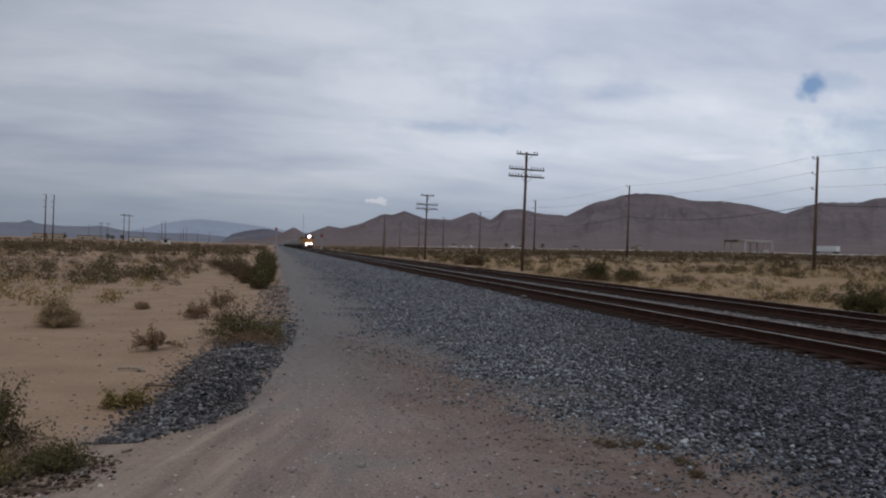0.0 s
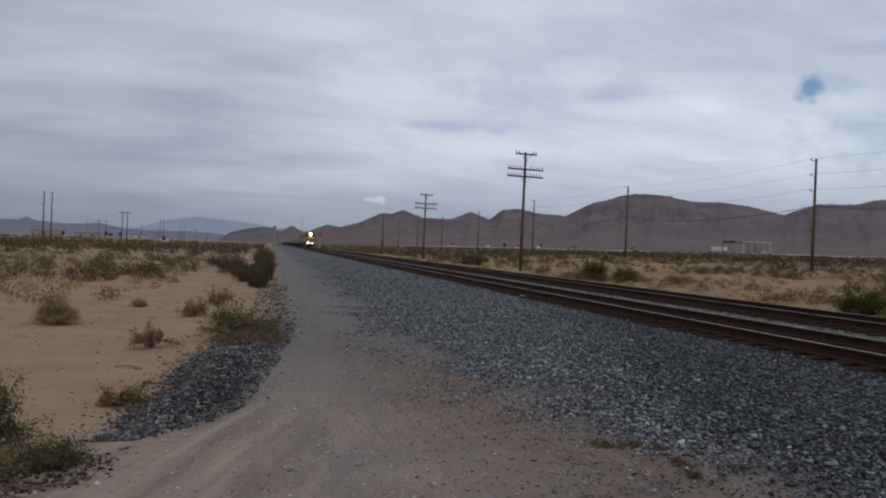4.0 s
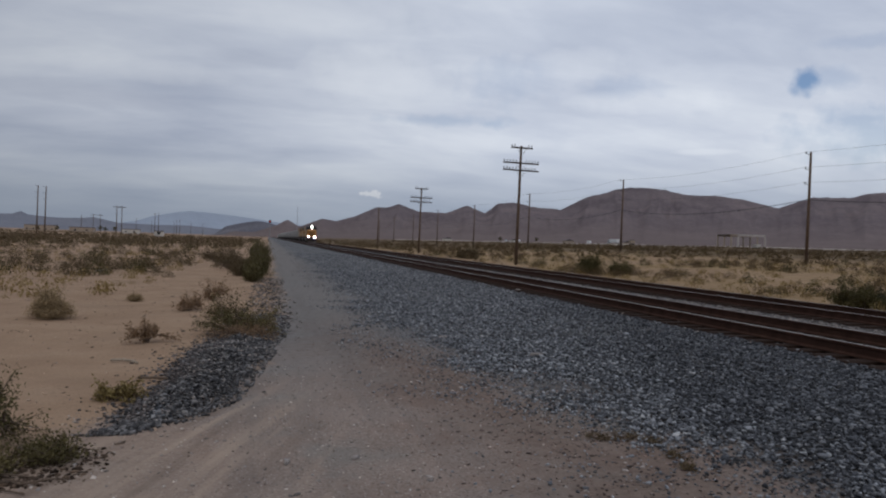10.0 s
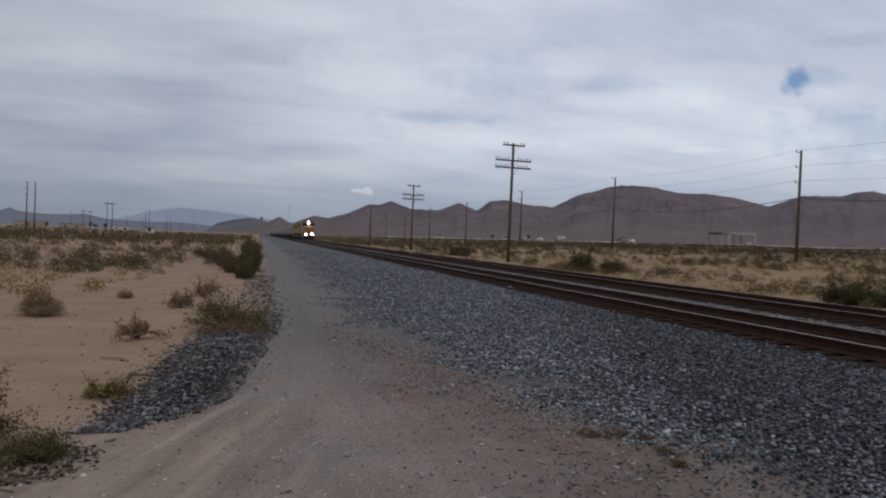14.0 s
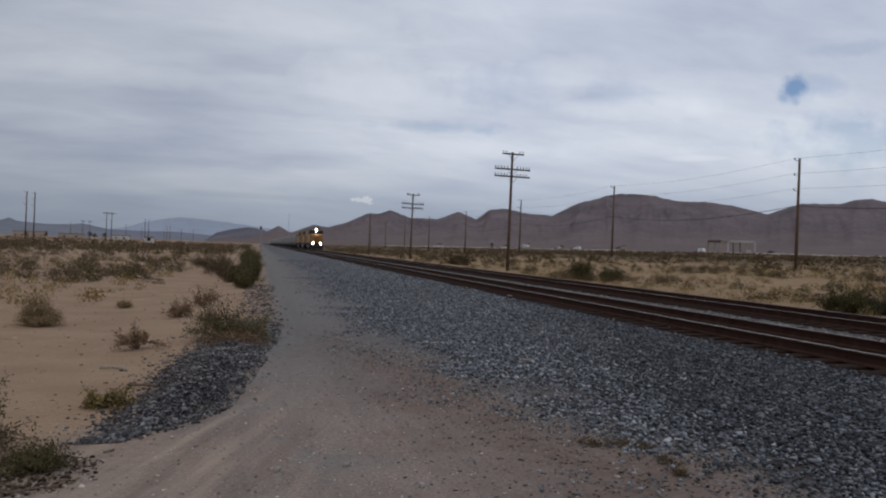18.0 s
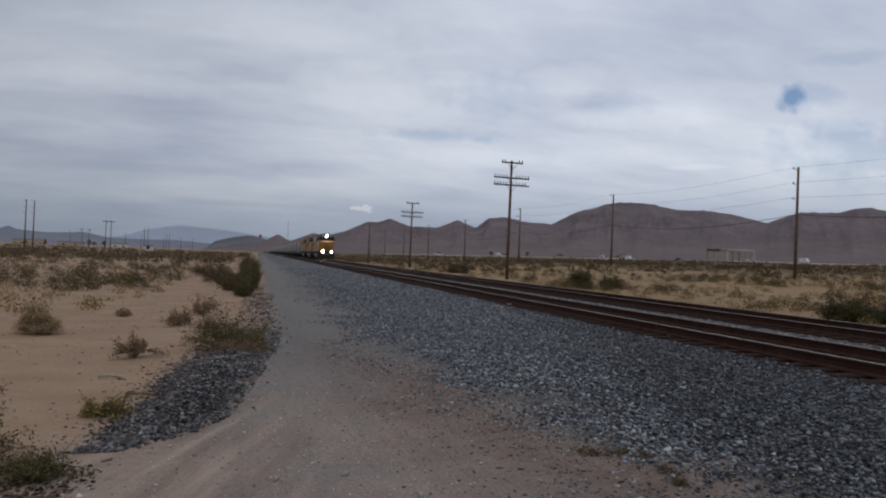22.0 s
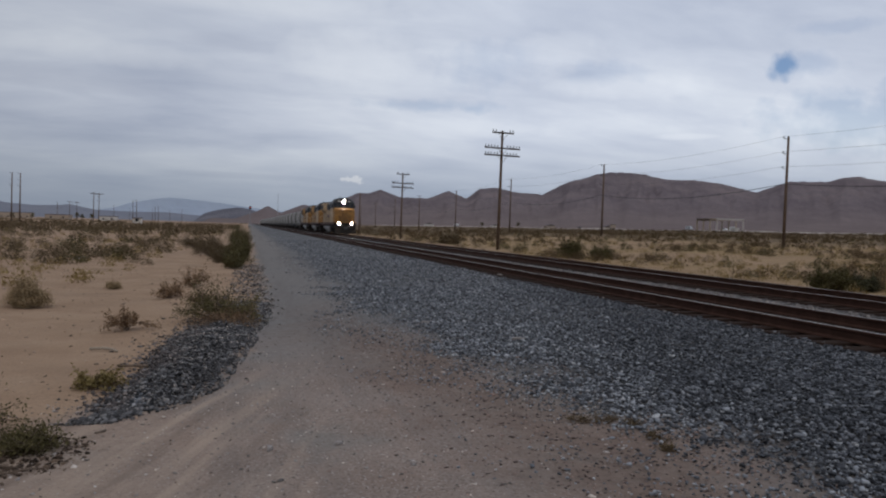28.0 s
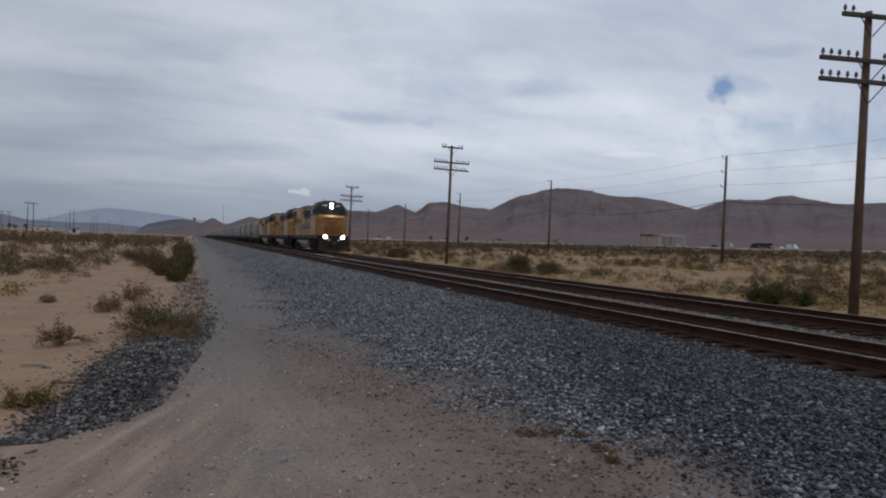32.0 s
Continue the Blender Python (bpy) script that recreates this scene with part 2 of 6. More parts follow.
    grit.inputs["Scale"].default_value = 62.0
    l.new(co, grit.inputs["Vector"])
    bit = n.new("ShaderNodeSeparateColor")
    l.new(grit.outputs["Color"], bit.inputs[0])
    core = ramp(n, l, grit.outputs["Distance"], (0.3, (1, 1, 1)), (0.5, (0, 0, 0)))
    road = mix_col(n, l, calc(n, l, "MULTIPLY", core, ramp(n, l, bit.outputs[0], (0.7, (0, 0, 0)), (0.8, (0.75,) * 3))), road, ramp(n, l, bit.outputs[1], (0.35, (0.06, 0.05, 0.046)), (0.5, (0.20, 0.13, 0.10)), (0.75, (0.42, 0.39, 0.36))))
    sandy = calc(n, l, "MULTIPLY", calc(n, l, "ADD", calc(n, l, "SUBTRACT", 0.35, x), calc(n, l, "MULTIPLY", calc(n, l, "SUBTRACT", mid, 0.5), 2.2)), 0.7, True)
    road = mix_col(n, l, calc(n, l, "MULTIPLY", calc(n, l, "MULTIPLY", sandy, calc(n, l, "MULTIPLY", calc(n, l, "SUBTRACT", 9.2, y), 0.3, True)), 0.55), road, ramp(n, l, small, (0.3, (0.245, 0.178, 0.133)), (0.7, (0.385, 0.29, 0.222))))
    # wheel ruts that swing in from the side track
    ruts = n.new("ShaderNodeCombineXYZ")
    l.new(calc(n, l, "MULTIPLY", calc(n, l, "SUBTRACT", x, calc(n, l, "MULTIPLY", y, 0.36)), 3.2), ruts.inputs[0])
    l.new(calc(n, l, "MULTIPLY", y, 0.22), ruts.inputs[1])
    rut = noise_tex(n, l, ruts.outputs[0], 1.0, 4, 0.55)
    swing = calc(n, l, "MULTIPLY", calc(n, l, "MULTIPLY", calc(n, l, "SUBTRACT", 0.9, x), 0.8, True), calc(n, l, "MULTIPLY", calc(n, l, "SUBTRACT", 9.0, y), 0.4, True))
    road = mix_col(n, l, calc(n, l, "MULTIPLY", swing, ramp(n, l, rut, (0.50, (0, 0, 0)), (0.62, (0.62,) * 3))), road, (0.40, 0.31, 0.24))
    road = mix_col(n, l, calc(n, l, "MULTIPLY", swing, ramp(n, l, rut, (0.36, (0.65,) * 3), (0.47, (0, 0, 0)))), road, (0.175, 0.13, 0.105))
    far_road = calc(n, l, "MULTIPLY", calc(n, l, "SUBTRACT", calc(n, l, "ADD", y, calc(n, l, "MULTIPLY", calc(n, l, "SUBTRACT", mid, 0.5), 5.0)), 6.2), 0.2, True)
    road = mix_col(n, l, calc(n, l, "MULTIPLY", far_road, 0.85), road, ramp(n, l, small, (0.3, (0.122, 0.116, 0.112)), (0.7, (0.215, 0.204, 0.196))))
    # grey broken stone
    lanes = n.new("ShaderNodeMapping")
    lanes.inputs["Scale"].default_value = (1.5, 0.09, 1.0)
    lanes.inputs["Rotation"].default_value = (0, 0, radians(4))
    l.new(co, lanes.inputs[0])
    lane = noise_tex(n, l, lanes.outputs[0], 1.0, 4, 0.6)
    cell = n.new("ShaderNodeTexVoronoi")
    cell.inputs["Scale"].default_value = 21.0
    l.new(co, cell.inputs["Vector"])
    chip = n.new("ShaderNodeSeparateColor")
    l.new(cell.outputs["Color"], chip.inputs[0])
    stone = ramp(n, l, chip.outputs[0], (0.1, (0.075, 0.076, 0.081)), (0.55, (0.172, 0.176, 0.187)), (0.85, (0.265, 0.27, 0.283)), (1.0, (0.35, 0.35, 0.355)))
    # shade in the gaps between stones is painted on as a near-black edge
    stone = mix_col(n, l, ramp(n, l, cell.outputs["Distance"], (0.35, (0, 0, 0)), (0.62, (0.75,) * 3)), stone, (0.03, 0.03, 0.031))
    stone = mix_col(n, l, calc(n, l, "MULTIPLY", small, 0.4), stone, (0.10, 0.10, 0.104))
    # close by, the shaded gaps under the loose stones are painted near-black too
    gap_shade = calc(n, l, "MULTIPLY", calc(n, l, "SUBTRACT", 15.0, y), 0.13, True)
    stone = mix_col(n, l, calc(n, l, "MULTIPLY", gap_shade, calc(n, l, "MULTIPLY", calc(n, l, "SUBTRACT", x, 2.6), 0.6, True)), stone, ramp(n, l, pebb, (0.35, (0.022, 0.021, 0.021)), (0.7, (0.06, 0.058, 0.057))))
    stone = mix_col(n, l, ramp(n, l, lane, (0.45, (0, 0, 0)), (0.7, (0.4,) * 3)), stone, (0.20, 0.19, 0.185))
    road = mix_col(n, l, ramp(n, l, lane, (0.32, (0.4,) * 3), (0.5, (0, 0, 0))), road, (0.13, 0.115, 0.108))
    wob = calc(n, l, "MULTIPLY", calc(n, l, "SUBTRACT", noise_tex(n, l, co, 0.75, 6, 0.65), 0.5), 2.6)
    near = calc(n, l, "MULTIPLY", calc(n, l, "SUBTRACT", 11.0, y), 0.16, True)
    edge = calc(n, l, "ADD", calc(n, l, "MULTIPLY", near, 1.2), 1.7)
    is_stone = calc(n, l, "MULTIPLY", calc(n, l, "SUBTRACT", calc(n, l, "ADD", x, wob), edge), 0.75, True)
    is_stone = calc(n, l, "MULTIPLY", is_stone, calc(n, l, "MULTIPLY", calc(n, l, "SUBTRACT", 16.6, calc(n, l, "ADD", x, calc(n, l, "MULTIPLY", wob, 0.2))), 2.0, True))
    wob2 = calc(n, l, "MULTIPLY", calc(n, l, "SUBTRACT", noise_tex(n, l, co, 1.3, 6, 0.6), 0.5), 1.6)
    # the road opens to the left close by, where a side track joins
    lefty = calc(n, l, "ADD", calc(n, l, "MULTIPLY", calc(n, l, "MAXIMUM", calc(n, l, "SUBTRACT", 8.6, y), 0.0), -0.5), calc(n, l, "MULTIPLY", calc(n, l, "MULTIPLY", calc(n, l, "SUBTRACT", 15.0, y), 0.3, True), -0.5))
    is_road = calc(n, l, "MULTIPLY", calc(n, l, "SUBTRACT", calc(n, l, "ADD", x, wob2), calc(n, l, "ADD", lefty, 0.1)), 2.2, True)
    is_road = calc(n, l, "MULTIPLY", is_road, calc(n, l, "MULTIPLY", calc(n, l, "SUBTRACT", 16.9, x), 2.0, True))
    col = mix_col(n, l, is_road, sand, road)
    rim = calc(n, l, "SUBTRACT", 1.0, calc(n, l, "ABSOLUTE", calc(n, l, "ADD", calc(n, l, "SUBTRACT", calc(n, l, "ADD", x, wob), edge), 0.35)), True)
    rim = calc(n, l, "MULTIPLY", calc(n, l, "MULTIPLY", rim, 0.8), calc(n, l, "MULTIPLY", calc(n, l, "SUBTRACT", 16.0, y), 0.12, True))
    col = mix_col(n, l, rim, col, ramp(n, l, small, (0.3, (0.105, 0.074, 0.06)), (0.7, (0.20, 0.145, 0.118))))
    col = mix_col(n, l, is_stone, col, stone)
    # oily dark bed under the rails
    for mid_x in (9.07, 13.48):
        off = calc(n, l, "ABSOLUTE", calc(n, l, "SUBTRACT", x, mid_x))
        oily = calc(n, l, "MULTIPLY", calc(n, l, "SUBTRACT", 1.5, calc(n, l, "ADD", off, calc(n, l, "MULTIPLY", wob2, 0.15))), 4.0, True)
        col = mix_col(n, l, calc(n, l, "MULTIPLY", oily, 0.85), col, ramp(n, l, small, (0.3, (0.028, 0.020, 0.016)), (0.7, (0.07, 0.052, 0.042))))
    l.new(col, p.inputs["Base Color"])
    p.inputs["Roughness"].default_value = 0.95
    p.inputs["Specular IOR Level"].default_value = 0.05
    bump(n, l, p, calc(n, l, "ADD", small, calc(n, l, "MULTIPLY", pebb, 0.6)), 0.55, 0.03)
    return m


def hill_material(name, a, b, c, fan=None):
    m, n, l, p = node_mat(name)
    co = n.new("ShaderNodeTexCoord").outputs["Object"]
    k = ramp(n, l, noise_tex(n, l, co, 0.006, 8, 0.62), (0.32, a), (0.5, b), (0.68, c))
    k = mix_col(n, l, calc(n, l, "MULTIPLY", noise_tex(n, l, co, 0.03, 8, 0.75), 0.8), k, a)
    k = mix_col(n, l, ramp(n, l, noise_tex(n, l, co, 0.075, 6, 0.7), (0.5, (0, 0, 0)), (0.68, (0.5,) * 3)), k, c)
    if fan:
        s = n.new("ShaderNodeSeparateXYZ")
        l.new(co, s.inputs[0])
        low = calc(n, l, "SUBTRACT", 1.15, calc(n, l, "MULTIPLY", calc(n, l, "ADD", s.outputs[2], calc(n, l, "MULTIPLY", noise_tex(n, l, co, 0.012, 5), 60.0)), 0.0085), True)
        k = mix_col(n, l, calc(n, l, "MULTIPLY", low, 0.85), k, fan)
    l.new(k, p.inputs["Base Color"])
    p.inputs["Roughness"].default_value = 1.0
    p.inputs["Specular IOR Level"].default_value = 0.0
    return m


GROUND = ground_material()
# the air's haze is painted into these hill colours, most in the farthest
HILL = hill_material("brown_hill", (0.115, 0.095, 0.104), (0.172, 0.143, 0.15), (0.23, 0.187, 0.186), (0.172, 0.136, 0.127))
HAZED_FOOT_HILL = hill_material("hazed_foothill", (0.17, 0.18, 0.215), (0.205, 0.212, 0.245), (0.235, 0.235, 0.26))
HAZED_LOW_HILL = hill_material("hazy_hill", (0.105, 0.105, 0.125), (0.155, 0.15, 0.17), (0.21, 0.195, 0.205))
HAZED_FAR_HILL = hill_material("hazed_far_hill", (0.31, 0.355, 0.43), (0.33, 0.378, 0.455), (0.35, 0.395, 0.47))
STONE_DEEP = plain("dark_ballast_stone", (0.097, 0.101, 0.111), 0.9, grain=20, vary=0.3, island=True, bumpy=0.1, gloss=0.12)
STONE = plain("ballast_stone", (0.172, 0.178, 0.19), 0.9, grain=20, vary=0.3, island=True, bumpy=0.1, gloss=0.12)
STONE_ONE = plain("single_ballast_stone", (0.115, 0.118, 0.126), 0.9, grain=20, vary=0.3, each=True, bumpy=0.1, gloss=0.12)
RUST = plain("rusty_rail", (0.055, 0.028, 0.02), 0.9, 0.0, gloss=0.1, grain=5, vary=0.35, bumpy=0.2)
SHINE = plain("worn_rail_top", (0.40, 0.35, 0.32), 0.32, 0.8, grain=3, vary=0.2, bumpy=0)
TIE = plain("old_tie_wood", (0.034, 0.022, 0.018), 0.95, gloss=0.05, grain=4, vary=0.4, dirt=(0.07, 0.05, 0.04), dirt_amount=0.5, bumpy=0.4)
POLE = plain("weathered_pole_wood", (0.112, 0.076, 0.056), 0.9, grain=2.5, vary=0.35, dirt=(0.16, 0.10, 0.06), dirt_amount=0.5, bumpy=0.4)
ARM = plain("crossarm_wood", (0.085, 0.07, 0.062), 0.9, grain=4, vary=0.3, bumpy=0.3)
IRON = plain("dull_iron", (0.06, 0.06, 0.062), 0.6, 0.6, grain=8, vary=0.2)
GLASS_INS = plain("insulator", (0.05, 0.06, 0.06), 0.25, grain=20, vary=0.2, bumpy=0)


# ---------------------------------------------------------------- mesh helpers
def finish(bm, name, material, parent=None, label="", smooth=False):
    me = bpy.data.meshes.new(name)
    bm.normal_update()
    bm.to_mesh(me)
    bm.free()
    if material is not None:
        for k in (material if isinstance(material, (list, tuple)) else [material]):
            me.materials.append(k)
    if smooth:
        me.shade_smooth()
    ob = new(name, me)
    if parent is not None:
        ob.parent = parent
    if label:
        ob["label"] = label
    return ob


def part(name, bm, material, parent, label="", smooth=False):
    return finish(bm, name, material, parent, label, smooth)


def shared(name, mesh, parent, m, label=""):
    ob = new(name, mesh)
    ob.parent = parent
    ob.matrix_basis = m
    if label:
        ob["label"] = label
    return ob


def thing(name, m=None, **tags):
    ob = new(name)
    if m is not None:
        ob.matrix_basis = m
    return tagged(ob, **tags)


def box(bm, x0, x1, y0, y1, z0, z1, bevel=0.0, mat=0):
    r = bmesh.ops.create_cube(bm, size=1.0, matrix=Matrix.LocRotScale(((x0 + x1) / 2, (y0 + y1) / 2, (z0 + z1) / 2), None, (x1 - x0, y1 - y0, z1 - z0)))
    faces = {f for v in r["verts"] for f in v.link_faces}
    for f in faces:
        f.material_index = mat
    if bevel:
        edges = list({e for v in r["verts"] for e in v.link_edges})
        bmesh.ops.bevel(bm, geom=edges, offset=bevel, segments=1, affect="EDGES")
    return bm


def rod(bm, a, b, r0, r1=None, seg=8, mat=0):
    a, b = Vector(a), Vector(b)
    d = b - a
    m = Matrix.Translation((a + b) / 2) @ d.to_track_quat("Z", "Y").to_matrix().to_4x4()
    r = bmesh.ops.create_cone(bm, cap_ends=True, segments=seg, radius1=r0, radius2=r0 if r1 is None else r1, depth=d.length, matrix=m)
    for f in {f for v in r["verts"] for f in v.link_faces}:
        f.material_index = mat
    return bm


def prism(bm, outline, y0, y1, mat=0):
    """An outline in (x, z) drawn out along y."""
    a = [bm.verts.new((x, y0, z)) for x, z in outline]
    b = [bm.verts.new((x, y1, z)) for x, z in outline]
    k = len(a)
    fs = [bm.faces.new((a[i], a[(i + 1) % k], b[(i + 1) % k], b[i])) for i in range(k)]
    fs += [bm.faces.new(list(reversed(a))), bm.faces.new(b)]
    for f in fs:
        f.material_index = mat
    bmesh.ops.recalc_face_normals(bm, faces=fs)
    return bm


def side_prism(bm, outline, x0, x1, mat=0):
    """An outline in (y, z) drawn out along x."""
    a = [bm.verts.new((x0, y, z)) for y, z in outline]
    b = [bm.verts.new((x1, y, z)) for y, z in outline]
    k = len(a)
    fs = [bm.faces.new((a[i], a[(i + 1) % k], b[(i + 1) % k], b[i])) for i in range(k)]
    fs += [bm.faces.new(list(reversed(a))), bm.faces.new(b)]
    for f in fs:
        f.material_index = mat
    bmesh.ops.recalc_face_normals(bm, faces=fs)
    return bm


def mesh_arrays(name, verts, faces, material, smooth=False):
    me = bpy.data.meshes.new(name)
    me.from_pydata(verts if isinstance(verts, list) else verts.tolist(), [], faces if isinstance(faces, list) else faces.tolist())
    me.materials.append(material)
    if smooth:
        me.shade_smooth()
    return new(name, me)


# ---------------------------------------------------------------- ground
RAIL_TOP = 0.35
TRACK_A, TRACK_B = 9.07, 13.48


def smooth(a, b, v):
    v = np.clip((v - a) / (b - a), 0, 1)
    return v * v * (3 - 2 * v)


def ground_z(x, y):
    """Height of the land: the raised bed of the tracks, and the long slope up to the hills."""
    x, y = np.asarray(x, float), np.asarray(y, float)
    bed = 0.12 * smooth(4.2, 7.5, x) * (1 - smooth(15.6, 17.2, x))
    rise = 0.021 * np.maximum(0, x - 14) * smooth(14, 40, x)
    rise = np.where(rise > 3.4, 3.4 + (rise - 3.4) * 0.55, rise)
    roll = 0.05 * np.sin(x * 0.31 + 1.3) * np.sin(y * 0.23 + 0.4) * (smooth(-1.0, -4.0, x) + smooth(17, 22, x))
    hump = 0.35 * np.sin(x * 0.045 + 2.0) * np.sin(y * 0.038) * (smooth(-12, -40, x) + smooth(20, 60, x))
    small = 0.012 * np.sin(x * 2.3 + np.sin(y * 1.7)) * np.sin(y * 1.9 + 0.6) * (1 - smooth(7, 8, x) * (1 - smooth(15.5, 16.5, x)))
    return bed + rise + roll + hump + small


def spaced(lo, hi, mid, least, grow):
    out = [mid]
    while out[-1] < hi:
        out.append(out[-1] + max(least, grow * abs(out[-1] - mid)))
    left = [mid]
    while left[-1] > lo:
        left.append(left[-1] - max(least, grow * abs(left[-1] - mid)))
    return np.array(left[:0:-1] + out)


def make_ground():
    gx, gy = spaced(-4300, 4300, 5.0, 0.2, 0.034), spaced(-600, 4500, 6.0, 0.22, 0.034)
    X, Y = np.meshgrid(gx, gy)
    v = np.stack([X, Y, ground_z(X, Y)], -1).reshape(-1, 3)
    w, h = len(gx), len(gy)
    i = (np.arange(h - 1)[:, None] * w + np.arange(w - 1)[None]).reshape(-1)
    f = np.stack([i, i + 1, i + 1 + w, i + w], 1)
    tagged(mesh_arrays("ground", v, f, GROUND, True), label="sandy desert ground with a gravel service road and grey ballast bed", kind="structure")


make_ground()


def ridge(name, peaks, dist, material, turn0, turn1, deep, seed, rough, blur=0.15):
    """A range of hills: peaks and saddles are (turn, lift) in degrees, seen from the tracks, all at about the same distance."""
    cols, lines = 760, 40
    a = np.linspace(turn0, turn1, cols)
    crest = np.interp(a, [p[0] for p in peaks], [math.tan(radians(p[1])) for p in peaks])
    soft = max(3, int(cols * blur / (turn1 - turn0)) | 1)
    crest = np.convolve(np.pad(crest, soft // 2, mode="edge"), np.hanning(soft + 2)[1:-1] / np.hanning(soft + 2).sum(), "valid")
    crest *= smooth(turn0, turn0 + 1.5, a) * (1 - smooth(turn1 - 1.5, turn1, a))
    verts = []
    for j in range(lines):
        s = j / (lines - 1)
        up = s / 0.72 if s < 0.72 else 1 - (s - 0.72) / 0.28
        for i in range(cols):
            t = radians(a[i])
            # spurs run down from the crest, with gullies between them that widen towards the foot
            warp = noise.noise(Vector((a[i] * 0.35, s * 2.0, seed))) * 0.8
            spur = 1 - abs(noise.noise(Vector((a[i] * 0.42 + warp, s * 0.7, seed + 3)))) * 2
            gully = 1 - abs(noise.noise(Vector((a[i] * 0.95 + warp * 1.6, s * 1.6, seed + 7)))) * 2
            fine = noise.fractal(Vector((a[i] * 1.6 + s * 2.5, s * 6.0, seed + 11)), 0.8, 2.1, 4)
            body = up ** 1.5 * (1 + rough * up * (1 - up) * (0.42 * spur + 0.14 * gully + 0.34 * fine - 0.2))
            body += rough * 0.012 * fine * up
            d = dist + deep * (s - 0.72) - rough * 110 * (spur - 0.4) * up * (1 - up)
            x, y = d * math.sin(t), d * math.cos(t)
            verts.append((x, y, max(crest[i] * dist * body, 0) - 3 + (3 + float(ground_z(x, y))) * (up < 0.7)))
    i = (np.arange(lines - 1)[:, None] * cols + np.arange(cols - 1)[None]).reshape(-1)
    f = np.stack([i, i + 1, i + 1 + cols, i + cols], 1)
    return tagged(mesh_arrays(name, verts, f, material, True), kind="structure")


ridge("mountain_range", [(-1.0, 0.4), (0.6, 1.0), (1.5, 1.52), (2.5, 0.98), (4.3, 1.72), (5.4, 1.55), (7.0, 2.02), (8.6, 2.82), (9.5, 2.82), (10.5, 3.16), (11.1, 2.95), (12.1, 2.6), (14.4, 2.55),
                         (15.4, 2.95), (16.1, 3.24), (16.7, 3.0), (17.6, 2.64), (18.7, 3.5), (20.1, 3.6), (20.8, 3.45), (21.9, 3.22), (22.6, 3.25), (23.8, 3.1), (25.7, 4.15), (27.5, 4.62), (28.2, 4.9), (29.0, 5.04), (30.5, 5.0),
                         (32.0, 4.85), (33.2, 4.58), (34.2, 4.45), (36.0, 4.42), (37.7, 4.13), (40.0, 3.55), (42.2, 4.36), (44.6, 4.32), (45.8, 4.65), (46.6, 4.66), (48.0, 4.35), (50.1, 4.0), (52.2, 4.15), (58.0, 4.3), (66.0, 3.2), (82.0, 1.0)],
      3000, HILL, -4.0, 82.0, 1900, 3.0, 1.0)["label"] = "dark brown barren desert mountain range behind the plain"
ridge("mountain_range", [(-4.4, 0.3), (-3.4, 0.72), (-2.6, 0.95), (-1.9, 1.12), (-0.9, 1.28), (-0.4, 1.26), (0.2, 1.15), (1.4, 0.8), (4.0, 0.3)], 3300, HAZED_LOW_HILL, -4.6, 4.0, 700, 9.0, 0.8)["label"] = "low dark desert hill at the end of the line"
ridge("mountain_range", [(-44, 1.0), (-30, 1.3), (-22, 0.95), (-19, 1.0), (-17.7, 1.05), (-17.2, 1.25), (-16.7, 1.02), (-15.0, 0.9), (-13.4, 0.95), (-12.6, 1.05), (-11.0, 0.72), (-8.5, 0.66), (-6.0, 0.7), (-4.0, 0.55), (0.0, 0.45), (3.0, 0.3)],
      3700, HAZED_FOOT_HILL, -44.0, 3.0, 600, 6.0, 0.8)["label"] = "low foothills across the valley, painted hazy grey"
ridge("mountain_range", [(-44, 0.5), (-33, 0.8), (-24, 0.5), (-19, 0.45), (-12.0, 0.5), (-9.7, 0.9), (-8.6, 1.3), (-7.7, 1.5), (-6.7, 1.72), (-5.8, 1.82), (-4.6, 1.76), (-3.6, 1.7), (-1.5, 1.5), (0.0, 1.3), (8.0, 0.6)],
      4400, HAZED_FAR_HILL, -44.0, 9.0, 300, 4.0, 0.5)["label"] = "far mountains across the valley, painted faint blue for haze"


def rail_bm(y0, y1):
    h = RAIL_TOP
    out = [(-0.075, h - 0.18), (0.075, h - 0.18), (0.07, h - 0.165), (0.012, h - 0.145), (0.010, h - 0.05), (0.036, h - 0.036), (0.037, h - 0.010), (0.022, h),
           (-0.022, h), (-0.037, h - 0.010), (-0.036, h - 0.036), (-0.010, h - 0.05), (-0.012, h - 0.145), (-0.07, h - 0.165)]
    bm = bmesh.new()
    prism(bm, out, y0, y1)
    for f in bm.faces:
        if f.normal.z > 0.9 and f.calc_center_median().z > h - 0.012:
            f.material_index = 1
    return bm


